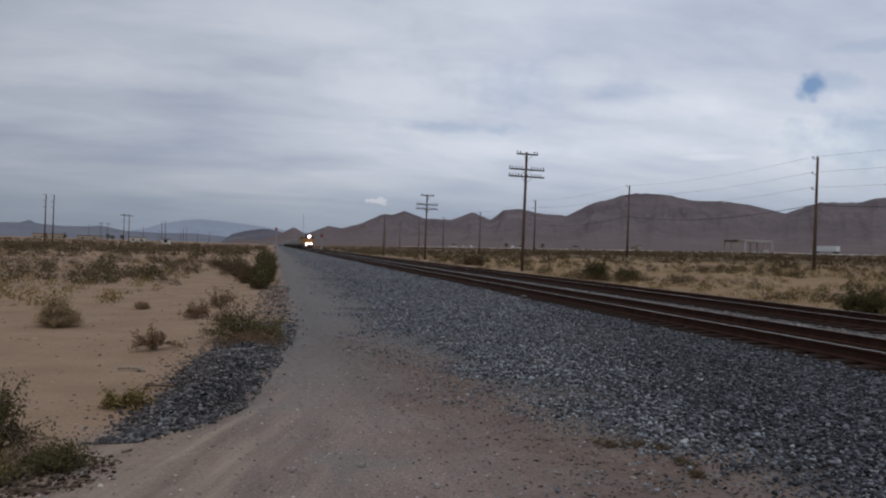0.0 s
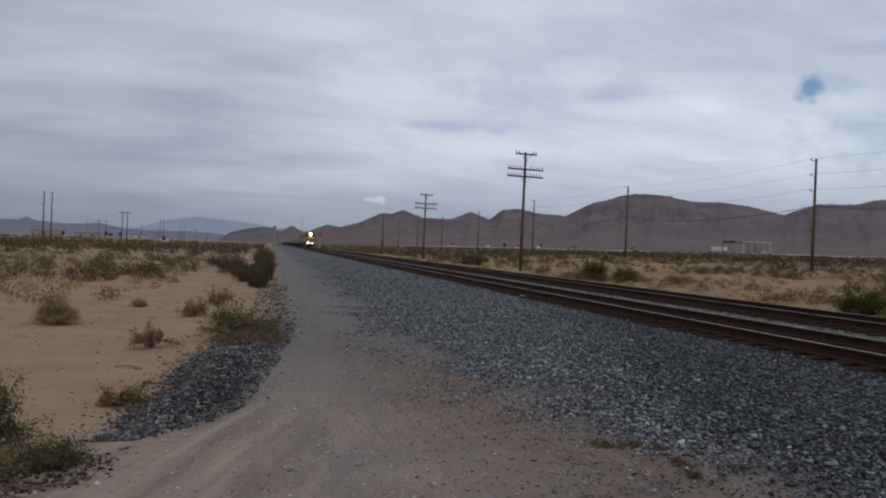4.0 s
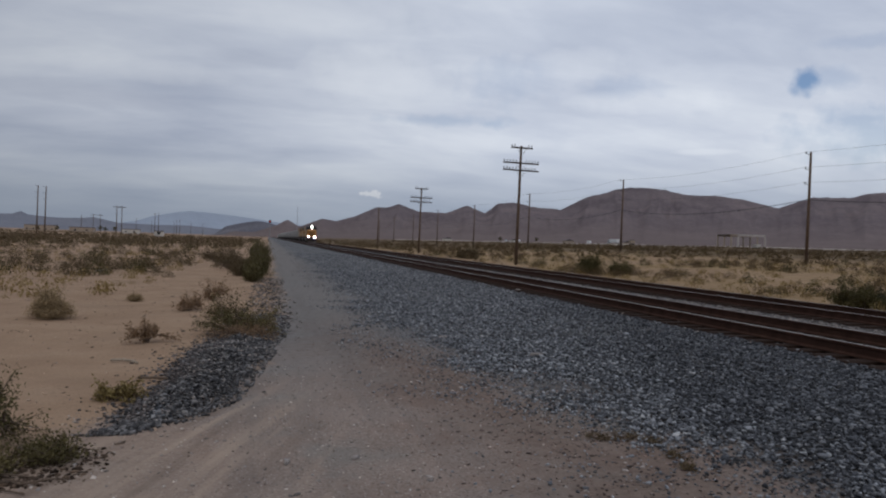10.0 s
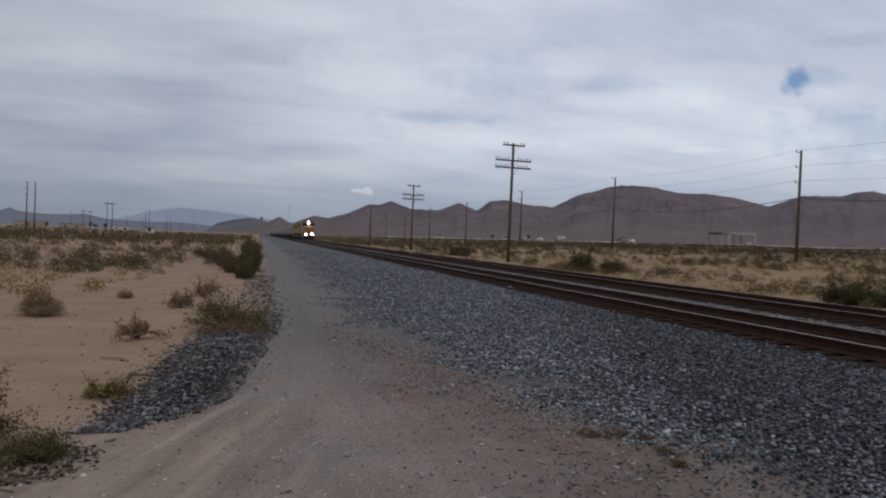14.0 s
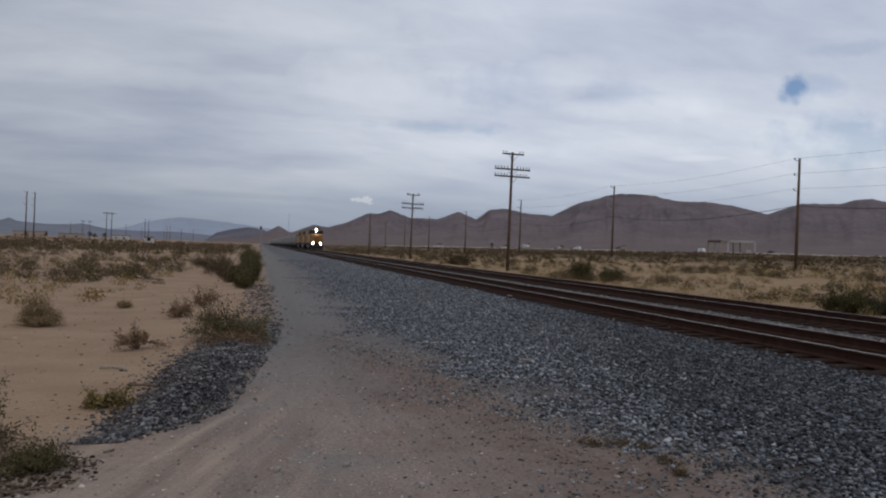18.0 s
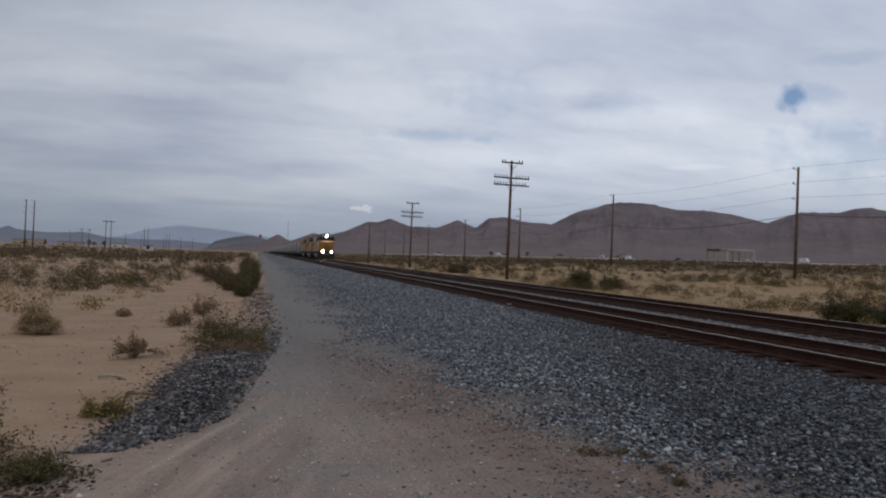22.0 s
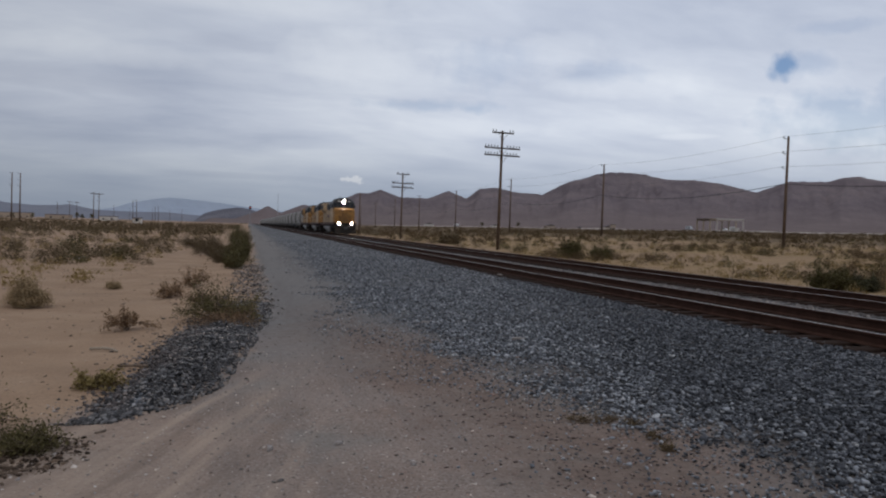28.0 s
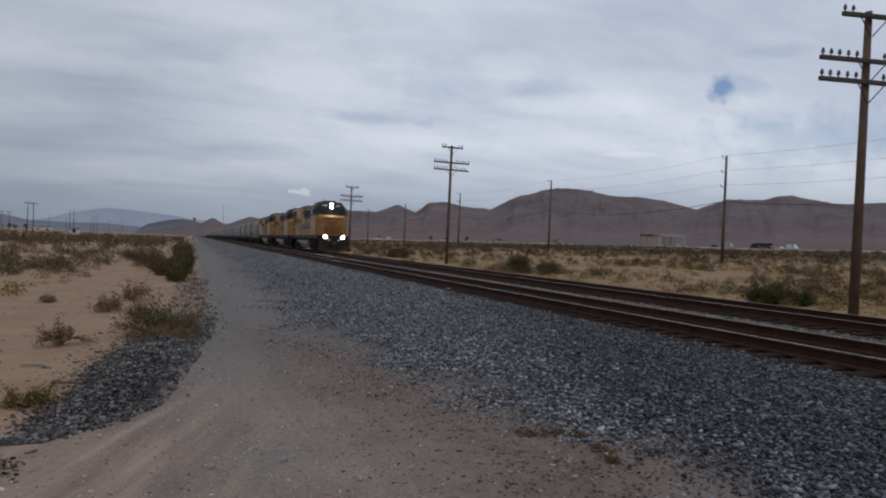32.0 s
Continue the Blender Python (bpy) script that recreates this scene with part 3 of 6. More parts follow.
def make_track(x, label):
    t = thing("railway_track", pose(x, 0, 0), label=label, category="railway track", group="railway tracks")
    for s in (-0.755, 0.755):
        r = part("rail", rail_bm(-60, 3200), [RUST, SHINE], t, "rusty steel rail with a worn shiny top")
        r.location.x = s
    bm = box(bmesh.new(), -1.3, 1.3, -0.115, 0.115, -0.02, RAIL_TOP - 0.185, 0.012)
    tie = part("tie", bm, TIE, t)
    tie.location.y = -9.6
    tie.location.z = 0.0
    for k in range(1, 290):
        shared("tie", tie.data, t, pose(random.uniform(-0.02, 0.02), -9.6 + k * 0.5, random.uniform(-0.006, 0.004), 0, 0, random.uniform(-0.6, 0.6)))
    vs, fs = [], []
    for k in range(900):
        y, c = 135.6 + k * 0.5, len(vs)
        for dx in (-1.3, 1.3):
            for dy in (-0.115, 0.115):
                vs += [(dx, y + dy, 0.0), (dx, y + dy, RAIL_TOP - 0.185)]
        fs += [(c + 1, c + 5, c + 7, c + 3), (c, c + 1, c + 3, c + 2), (c, c + 4, c + 5, c + 1), (c + 2, c + 3, c + 7, c + 6)]
    far = mesh_arrays("far_ties", vs, fs, TIE)
    far.parent = t
    tagged(far, kind="stuff")
    return t


make_track(TRACK_A, "rusty near track on dark wooden ties in grey ballast")
make_track(TRACK_B, "rusty far track on dark wooden ties, carrying the train")

# telegraph poles beside the tracks: place, height
TELEGRAPH = ((17.4, 14.2, 8.5, True, -12.0), (19.6, 53.0, 9.65), (20.1, 92.6, 9.0), (20.0, 129.0, 7.9, False))


def telegraph_pole(x, y, h, armed=True, turn=0.0):
    z = float(ground_z(x, y))
    p = thing("telegraph_pole", pose(x, y, z, 0, 0.6, turn), label="brown wooden telegraph pole with three crossarms and glass insulators" if armed else "bare brown wooden telegraph pole", category="telegraph pole", group="telegraph poles along the tracks")
    part("shaft", rod(bmesh.new(), (0, 0, -0.4), (0, 0, h), 0.138, 0.095, 12), POLE, p, "", True)
    for lift, half, pins in ((-0.18, 0.92, (-0.85, -0.6, 0.6, 0.85)), (-1.42, 1.52, (-1.45, -1.2, -0.95, -0.68, -0.42, 0.42, 0.68, 0.95, 1.2, 1.45)),
                             (-2.0, 1.52, (-1.45, -1.2, -0.95, -0.68, -0.42, 0.42, 0.68, 0.95, 1.2))) if armed else ():
        a = part("crossarm", box(bmesh.new(), -half, half, -0.22, -0.11, h + lift - 0.06, h + lift + 0.06, 0.012), ARM, p)
        for s in (-1, 1):
            part("brace", rod(bmesh.new(), (s * 0.42, -0.235, h + lift - 0.05), (s * 0.03, -0.14, h + lift - 0.55), 0.016, seg=5), IRON, a, "thin iron brace")
        for q in pins:
            bm = bmesh.new()
            rod(bm, (q, -0.165, h + lift + 0.05), (q, -0.165, h + lift + 0.17), 0.018, seg=6)
            rod(bm, (q, -0.165, h + lift + 0.13), (q, -0.165, h + lift + 0.25), 0.055, 0.03, seg=8)
            part("insulator", bm, GLASS_INS, a)
    return p


for row in TELEGRAPH:
    telegraph_pole(*row)

# the power line further out: place
POWER = [(56.8, 63.2), (58.2, 106.6), (56.6, 145.8), (58.2, 193.5), (58.0, 237.5), (58.5, 282.0), (58.5, 327.0), (58.5, 372.0), (56.5, 19.0), (56.0, -26.0)]


def power_pole(x, y, h=12.2, label="tall brown wooden power pole with bracketed insulators on its side"):
    z = float(ground_z(x, y))
    p = thing("power_pole", pose(x, y, z, 0, 0.3, 0), label=label, category="power pole", group="power poles")
    part("shaft", rod(bmesh.new(), (0, 0, -0.5), (0, 0, h), 0.19, 0.12, 10), POLE, p, "", True)
    for lift in (-0.3, -1.95, -3.6):
        a = part("bracket", rod(bmesh.new(), (-0.1, 0, h + lift), (-0.62, 0, h + lift + 0.08), 0.035, seg=6), IRON, p)
        bm = bmesh.new()
        for q in range(4):
            rod(bm, (-0.62, 0, h + lift + 0.08 + q * 0.06), (-0.62, 0, h + lift + 0.12 + q * 0.06), 0.08, 0.05, 8)
        part("insulator", bm, GLASS_INS, a)
    return p


for x, y in POWER:
    power_pole(x, y)
for x, y, h in ((-61.0, 210.0, 13.6), (-59.3, 211.0, 13.5)):
    power_pole(x, y, h, "bare wooden pole, one of a pair, across the desert")

# ---------------------------------------------------------------- loose stone
def rock_shapes(count):
    """Angular broken stones of 8 corners and 12 faces."""
    bm = bmesh.new()
    bmesh.ops.create_cube(bm, size=1.3)
    bmesh.ops.triangulate(bm, faces=bm.faces[:])
    bm.verts.index_update()
    base = np.array([v.co[:] for v in bm.verts])
    faces = np.array([[v.index for v in f.verts] for f in bm.faces])
    bm.free()
    rng = np.random.default_rng(5)
    out = []
    for _ in range(count):
        v = (base + rng.uniform(-0.38, 0.38, base.shape)) * rng.uniform(0.75, 1.25, (1, 3)) * np.array([1.35, 0.96, 0.64])
        out.append(v)
    return out, faces


ROCKS, ROCK_FACES = rock_shapes(14)


def fast_mesh(name, v, f, material):
    me = bpy.data.meshes.new(name)
    k = f.shape[1]
    me.vertices.add(len(v))
    me.vertices.foreach_set("co", np.ascontiguousarray(v, dtype=np.float32).ravel())
    me.loops.add(f.size)
    me.loops.foreach_set("vertex_index", np.ascontiguousarray(f, dtype=np.int32).ravel())
    me.polygons.add(len(f))
    me.polygons.foreach_set("loop_start", np.arange(0, f.size, k, dtype=np.int32))
    me.update(calc_edges=True)
    me.materials.append(material)
    return new(name, me)


def scatter(name, pts, size, material, label, seed, sink=0.3):
    """Stones at pts (x, y, z) with radii in size, each turned at random, joined into one mesh."""
    rng = np.random.default_rng(seed)
    n = len(pts)
    pick = rng.integers(0, len(ROCKS), n)
    turn, tip = rng.uniform(0, 6.283, n), rng.uniform(-0.6, 0.6, n)
    V = np.array(ROCKS)[pick] * size[:, None, None]
    c, s = np.cos(tip)[:, None], np.sin(tip)[:, None]
    y, z = V[:, :, 1] * c - V[:, :, 2] * s, V[:, :, 1] * s + V[:, :, 2] * c
    V[:, :, 1], V[:, :, 2] = y, z
    c, s = np.cos(turn)[:, None], np.sin(turn)[:, None]
    x, y = V[:, :, 0] * c - V[:, :, 1] * s, V[:, :, 0] * s + V[:, :, 1] * c
    V[:, :, 0], V[:, :, 1] = x, y
    V += pts[:, None, :]
    V[:, :, 2] += (size * (0.7 - sink))[:, None]
    k = ROCKS[0].shape[0]
    F = (ROCK_FACES[None] + (np.arange(n) * k)[:, None, None]).reshape(-1, 3)
    ob = fast_mesh(name, V.reshape(-1, 3), F, material)
    return tagged(ob, label=label, kind="stuff")


ROCK_MESHES = []


def banked(name, pts, size, material, label, seed, near):
    """A field of stones: the nearest few hundred are stones of their own, the rest is joined."""
    t = thing(name, None, label=label, category="stones")
    d = np.abs(pts[:, 0] - near[0]) + np.abs(pts[:, 1] - near[1])
    order = np.argsort(d - size * 5)
    rng = np.random.default_rng(seed + 100)
    if not ROCK_MESHES:
        for v in ROCKS:
            me = bpy.data.meshes.new("stone")
            me.from_pydata(v.tolist(), [], ROCK_FACES.tolist())
            me.materials.append(STONE_ONE)
            ROCK_MESHES.append(me)
    for i in order[:280]:
        r = float(size[i])
        m = Matrix.LocRotScale(Vector(pts[i]) + Vector((0, 0, r * 0.4)), Euler((rng.uniform(-0.5, 0.5), rng.uniform(-0.5, 0.5), rng.uniform(0, 6.28))), (r, r, r))
        shared("stone", ROCK_MESHES[int(rng.integers(0, len(ROCK_MESHES)))], t, m)
    rest = scatter("loose_stone", pts[order[280:]], size[order[280:]], material, "", seed)
    rest.parent = t
    return t


def wavy(x, y, s, seed):
    return np.array([noise.fractal(Vector((a * s, b * s, seed)), 0.9, 2.0, 4) for a, b in zip(x, y)])


def stone_fields():
    rng = np.random.default_rng(11)

    def area(x0, x1, y0, y1, per):
        n = int((x1 - x0) * (y1 - y0) * per)
        return rng.uniform(x0, x1, n), rng.uniform(y0, y1, n)

    # the broad shoulder of broken stone beside the near track
    xs, ys = [], []
    for box_ in ((2.2, 7.75, -7.0, 2.2, 420), (1.2, 7.9, 2.2, 7.0, 1600), (1.0, 7.9, 7.0, 11.0, 1150), (0.9, 7.75, 11.0, 18.0, 520), (1.0, 7.75, 18.0, 34.0, 170), (1.5, 7.75, 34.0, 70.0, 45)):
        x, y = area(*box_)
        xs.append(x), ys.append(y)
    x, y = np.concatenate(xs), np.concatenate(ys)
    edge = 1.7 + 1.15 * np.clip((11.0 - y) * 0.16, 0, 1)
    depth = x - edge + 1.1 * wavy(x, y, 0.6, 2.0)
    keep = rng.uniform(0, 1, len(x)) < np.clip(0.012 + 0.58 * smooth(-0.8, 1.1, depth) + 0.4 * smooth(0.6, 1.8, depth), 0, 1) * (depth > -1.6) * (1 - 0.6 * smooth(20, 60, y))
    x, y, depth = x[keep], y[keep], depth[keep]
    size = np.clip(rng.lognormal(math.log(0.0122), 0.34, len(x)), 0.006, 0.03) * (1 + 0.012 * np.maximum(0, y - 10)) * (0.6 + 0.4 * smooth(-0.3, 0.9, depth))
    z = ground_z(x, y) + rng.uniform(-0.006, 0.03, len(x))
    # stones that get the darker colour: towards the track, and mostly close by
    trackside = x + 0.8 * wavy(x, y, 0.5, 6.0) + rng.uniform(-0.9, 0.9, len(x)) + 0.15 * np.maximum(0, 8 - y) > 4.4 + 0.3 * np.maximum(0, y - 7)
    scatter("ballast", np.stack([x, y, z], 1)[trackside], size[trackside], STONE_DEEP, "dark ballast stone close to the near track", 29)
    x, y, z, size = x[~trackside], y[~trackside], z[~trackside], size[~trackside]
    banked("ballast", np.stack([x, y, z], 1), size, STONE, "loose grey broken ballast stone sloping from the near track", 21, (3.6, 4.2))
    # between and beyond the rails
    xs, ys = [], []
    for box_ in ((7.6, 16.4, 4.0, 20.0, 95), (7.6, 16.4, 20.0, 45.0, 34), (10.6, 12.0, 5.0, 60.0, 70)):
        x, y = area(*box_)
        xs.append(x), ys.append(y)
    x, y = np.concatenate(xs), np.concatenate(ys)
    bare = np.minimum(np.abs(x - TRACK_A), np.abs(x - TRACK_B)) > 1.25 - 0.15 * (rng.uniform(0, 1, len(x)) < 0.12) * 9
    x, y = x[bare], y[bare]
    size = np.clip(rng.lognormal(math.log(0.024), 0.3, len(x)), 0.012, 0.045)
    scatter("ballast", np.stack([x, y, ground_z(x, y) - 0.012], 1), size, STONE_BED, "dusty grey ballast stone between the rails and ties", 22)
    # a low bank of spilled stone at the road's left edge: it widens away from its tip, then thins to a string along the road
    def bank(n, spill):
        y = 5.85 + 8.6 * rng.uniform(0, 1, n) ** 0.95
        lo, hi = np.interp(y, (5.8, 6.3, 7.4, 9.4, 12.5, 14.5), (-1.25, -1.2, -1.1, -0.98, -0.55, -0.3)), np.interp(y, (5.8, 6.05, 6.4, 7.1, 9.0, 12.5, 14.5), (-1.0, -0.85, -0.56, -0.3, -0.05, 0.3, 0.36))
        u = np.clip(rng.normal(0.06, 0.47 * spill, n), -1.6 * spill, 1.25 * spill)
        x = (lo + hi) / 2 + u * (hi - lo) / 2 + 0.05 * wavy(y, u, 1.4, 3.0)
        return x, y, u

    n = 36000
    x, y, u = bank(n, 1.0)
    high = 0.13 * np.exp(-(u / 0.62) ** 2) * smooth(5.9, 6.8, y) * (1 - 0.85 * smooth(9.0, 13.5, y)) * (1 + 0.5 * wavy(x, y, 1.7, 5.0))
    size = np.clip(rng.lognormal(math.log(0.0098), 0.42, n), 0.005, 0.026)
    z = ground_z(x, y) + high * rng.uniform(0.1, 1.0, n)
    banked("stone_bank", np.stack([x, y, z], 1), size, STONE_BANK, "low bank of dark spilled ballast stones between road and sand", 23, (-0.9, 6.4))
    x, y, u = bank(1500, 0.95)
    scatter("stone_bank", np.stack([x, y, ground_z(x, y) + 0.12 * np.exp(-(u / 0.62) ** 2) * smooth(5.9, 6.8, y) * (1 - 0.85 * smooth(9.0, 13.5, y))], 1), np.clip(rng.lognormal(math.log(0.009), 0.4, len(x)), 0.005, 0.02), STONE_PALE, "pale stones among the dark spilled ballast", 32, 0.4)
    x, y, u = bank(9000, 1.5)
    keep = (u < 0.0) | (rng.uniform(0, 1, len(u)) < 0.3)
    x, y, u = x[keep] - 0.05, y[keep], u[keep]
    scatter("stone_bank", np.stack([x, y, ground_z(x, y) + 0.1 * np.exp(-(u / 0.62) ** 2) * smooth(5.9, 6.8, y) * (1 - 0.85 * smooth(9.0, 13.5, y))], 1), np.clip(rng.lognormal(math.log(0.0095), 0.45, len(x)), 0.004, 0.028), STONE_DARK, "small brown stones strewn round the bank of spilled ballast", 28, 0.5)
    x, y = area(-0.7, 0.8, 13.0, 27.0, 190)
    keep = np.abs(x - 0.05) < 0.36 + 0.12 * rng.normal(0, 1, len(x))
    x, y = x[keep], y[keep]
    scatter("stone_bank", np.stack([x, y, ground_z(x, y) + 0.01], 1), np.clip(rng.lognormal(math.log(0.0135), 0.42, len(x)), 0.006, 0.034), STONE_DUSTY, "scattered stones along the edge of the service road", 24)
    # single stones pressed into the packed road, pale and dark
    x, y = area(-2.6, 3.8, 2.4, 14.0, 300)
    keep = (x > -0.6 - 0.5 * np.maximum(0, 8.6 - y)) & (rng.uniform(0, 1, len(x)) < 0.07 + 0.85 * smooth(0.9, 2.5, x + 0.13 * (y - 4.5)) - 1.1 * smooth(9.5, 14.0, y))
    x, y = x[keep], y[keep]
    scatter("road_stones", np.stack([x, y, ground_z(x, y)], 1), np.clip(rng.lognormal(math.log(0.0055), 0.4, len(x)), 0.003, 0.013) * (1 + 0.4 * smooth(0.8, 2.4, x)), STONE_RED, "small dark stones pressed into the packed road", 25, 0.7)
    x, y = area(-2.4, 2.8, 2.4, 9.0, 90)
    keep = x > -0.6 - 0.5 * np.maximum(0, 8.6 - y)
    x, y = x[keep], y[keep]
    scatter("road_stones", np.stack([x, y, ground_z(x, y)], 1), np.clip(rng.lognormal(math.log(0.006), 0.45, len(x)), 0.003, 0.02), STONE_PALE, "pale pebbles in the packed dirt road", 26, 0.7)
    # leaf litter and broken twigs round the bushes by the road, coloured dark for the bushes' shade as well
    x, y = area(-2.4, -1.0, 4.5, 5.75, 1500)
    keep = ((x + 1.58) / 0.66) ** 2 + ((y - 5.12) / 0.5) ** 2 < 0.75 + 0.5 * wavy(x, y, 2.0, 8.0) + rng.normal(0, 0.15, len(x))
    x, y = x[keep], y[keep]
    scatter("leaf_litter", np.stack([x, y, ground_z(x, y)], 1), np.clip(rng.lognormal(math.log(0.0085), 0.45, len(x)), 0.004, 0.02), LITTER_SHADE, "dark brown leaf litter that also paints the shade under the roadside bushes", 31, 0.6)
    # pebbles on the sand
    x, y = area(-9.0, -0.8, 5.0, 26.0, 9)
    scatter("sand_stones", np.stack([x, y, ground_z(x, y)], 1), np.clip(rng.lognormal(math.log(0.011), 0.5, len(x)), 0.005, 0.032), STONE_SAND, "brown pebbles scattered on the sand", 27, 0.6)


LITTER_SHADE = plain("leaf_litter", (0.065, 0.046, 0.034), 0.95, grain=20, vary=0.3, island=True, bumpy=0.1, gloss=0.05)
STONE_DARK = plain("dark_stone", (0.10, 0.085, 0.08), 0.9, grain=20, vary=0.3, island=True, bumpy=0.1)
STONE_BANK = plain("bank_stone", (0.10, 0.096, 0.096), 0.9, grain=20, vary=0.3, island=True, bumpy=0.1, gloss=0.12)
STONE_SAND = plain("sandy_stone", (0.21, 0.15, 0.11), 0.9, grain=20, vary=0.3, island=True, bumpy=0.1)
STONE_RED = plain("reddish_stone", (0.125, 0.088, 0.075), 0.9, grain=20, vary=0.3, island=True, bumpy=0.1)
STONE_BED = plain("dusty_bed_stone", (0.135, 0.118, 0.11), 0.9, grain=20, vary=0.3, island=True, bumpy=0.1)
STONE_DUSTY = plain("dusty_stone", (0.15, 0.128, 0.116), 0.9, grain=20, vary=0.3, island=True, bumpy=0.1)
STONE_PALE = plain("pale_stone", (0.25, 0.22, 0.2), 0.85, grain=20, vary=0.25, island=True, bumpy=0.1)
stone_fields()


def single_stone(x, y, r, k, label):
    v = ROCKS[k] * r
    ob = fast_mesh("stone", v, ROCK_FACES, STONE_PALE)
    ob.matrix_basis = pose(x, y, float(ground_z(x, y)) + r * 0.3, 0, 0, k * 37)
    tagged(ob, label=label, category="stone")


for k, (x, y, r) in enumerate(((3.82, 9.4, 0.085), (0.67, 5.05, 0.03), (0.18, 5.0, 0.032), (7.95, 21.2, 0.10), (-6.3, 29.5, 0.22), (2.9, 11.2, 0.06))):
    single_stone(x, y, r, k, "single pale stone lying on the gravel" if x > -1 else "pale boulder lying on the sand")


# ---------------------------------------------------------------- desert plants
def leaf_mat(name, a, b, c):
    m, n, l, p = node_mat(name)
    g = n.new("ShaderNodeNewGeometry").outputs["Random Per Island"]
    col = ramp(n, l, g, (0.0, a), (0.5, b), (1.0, c))
    co = n.new("ShaderNodeTexCoord").outputs["Object"]
    col = mix_col(n, l, calc(n, l, "MULTIPLY", noise_tex(n, l, co, 2.2, 3), 0.8), col, a)
    l.new(col, p.inputs["Base Color"])
    p.inputs["Roughness"].default_value = 0.8
    p.inputs["Specular IOR Level"].default_value = 0.2
    return m


LEAF_GREEN = leaf_mat("creosote_leaf", (0.04, 0.034, 0.012), (0.088, 0.075, 0.026), (0.152, 0.126, 0.05))
LEAF_SCRUB = leaf_mat("dusty_leaf", (0.03, 0.03, 0.016), (0.075, 0.072, 0.036), (0.13, 0.115, 0.06))
LEAF_OLIVE = leaf_mat("scrub_leaf", (0.066, 0.045, 0.024), (0.128, 0.092, 0.05), (0.20, 0.15, 0.085))
LEAF_ROAD = leaf_mat("roadside_leaf", (0.05, 0.042, 0.017), (0.11, 0.09, 0.036), (0.19, 0.155, 0.068))
LEAF_TUMBLE = leaf_mat("tumbleweed_twig", (0.22, 0.155, 0.085), (0.33, 0.24, 0.135), (0.42, 0.315, 0.185))
LEAF_RUSSET = leaf_mat("russet_leaf", (0.15, 0.092, 0.052), (0.25, 0.158, 0.094), (0.36, 0.25, 0.16))
LEAF_WEED = leaf_mat("yellow_weed_leaf", (0.13, 0.096, 0.032), (0.24, 0.18, 0.07), (0.34, 0.26, 0.12))
LEAF_BROWN = leaf_mat("dry_scrub_leaf", (0.06, 0.04, 0.02), (0.12, 0.08, 0.04), (0.19, 0.132, 0.066))
LEAF_YELLOW = leaf_mat("weed_leaf", (0.085, 0.068, 0.026), (0.165, 0.132, 0.055), (0.25, 0.20, 0.095))
LEAF_STRAW = leaf_mat("straw", (0.17, 0.115, 0.045), (0.28, 0.195, 0.08), (0.38, 0.28, 0.13))
TWIG = plain("twig_bark", (0.13, 0.093, 0.068), 0.9, grain=10, vary=0.3)
DRY_WOOD = plain("dry_branch", (0.33, 0.27, 0.21), 0.9, grain=10, vary=0.3)


def leaf_cloud(rng, tips, per, spread, size):
    """Small three- and four-cornered leaves round the tips of twigs."""
    n = len(tips) * per
    c = np.repeat(tips, per, 0) + rng.normal(0, 1, (n, 3)) * spread
    u = rng.normal(0, 1, (n, 3))
    u /= np.linalg.norm(u, axis=1)[:, None]
    w = np.cross(u, rng.normal(0, 1, (n, 3)))
    w /= np.linalg.norm(w, axis=1)[:, None] + 1e-9
    s = (size * rng.uniform(0.5, 1.4, n))[:, None]
    quad = np.stack([c - u * s, c + w * s * 0.42, c + u * s, c - w * s * 0.42], 1)
    quad[:, :, 2] = np.maximum(quad[:, :, 2], 0.01)
    return quad.reshape(-1, 3), np.arange(n * 4).reshape(n, 4)


def shrub(name, x, y, wide, tall, leaf, label, seed, stems=26, forks=3, per=34, size=0.02, spread=0.05, category="bush", deep=None):
    """A desert shrub: stems that fan out from the root and fork, with leaves round the tips."""
    rng = np.random.default_rng(seed)
    ob = thing(name, pose(x, y, float(ground_z(x, y)), 0, 0, 0), label=label, category=category)
    tips = []
    deep = deep or wide
    for k in range(stems):
        a = rng.uniform(0, 6.283)
        out = rng.uniform(0.25, 1.0) ** 0.7
        root = Vector((rng.normal(0, 0.06) * wide, rng.normal(0, 0.06) * deep, 0.0))
        knee = Vector((math.cos(a) * out * wide * 0.22, math.sin(a) * out * deep * 0.22, tall * rng.uniform(0.12, 0.4)))
        bm = rod(bmesh.new(), root, knee, 0.012 * tall + 0.004, 0.006, 4)
        grow = rng.uniform(0.5, 1.3)
        for _ in range(forks):
            b = a + rng.normal(0, 0.6)
            o = min(1.05, out * rng.uniform(0.6, 1.1) * grow)
            tip = Vector((math.cos(b) * o * wide * 0.5, math.sin(b) * o * deep * 0.5, tall * grow * rng.uniform(0.15, 1.0) * math.sqrt(max(0.06, 1 - (0.92 * o) ** 2))))
            rod(bm, knee, tip, 0.006, 0.002, 4)
            tips += [tip, knee.lerp(tip, 0.7), knee.lerp(tip, 0.4)]
        part("stem", bm, TWIG, ob)
    v, f = leaf_cloud(rng, np.array([t[:] for t in tips]), per, spread, size)
    fo = fast_mesh("foliage", v, f, leaf)
    fo.parent = ob
    return ob


GREEN_BUSH = "dark green creosote bush growing at the road's edge"
shrub("creosote_bush", -0.5, 11.75, 1.25, 0.68, LEAF_ROAD, "olive-green creosote bush on the stone bank", 7, 13, 5, 24, 0.017, 0.05)
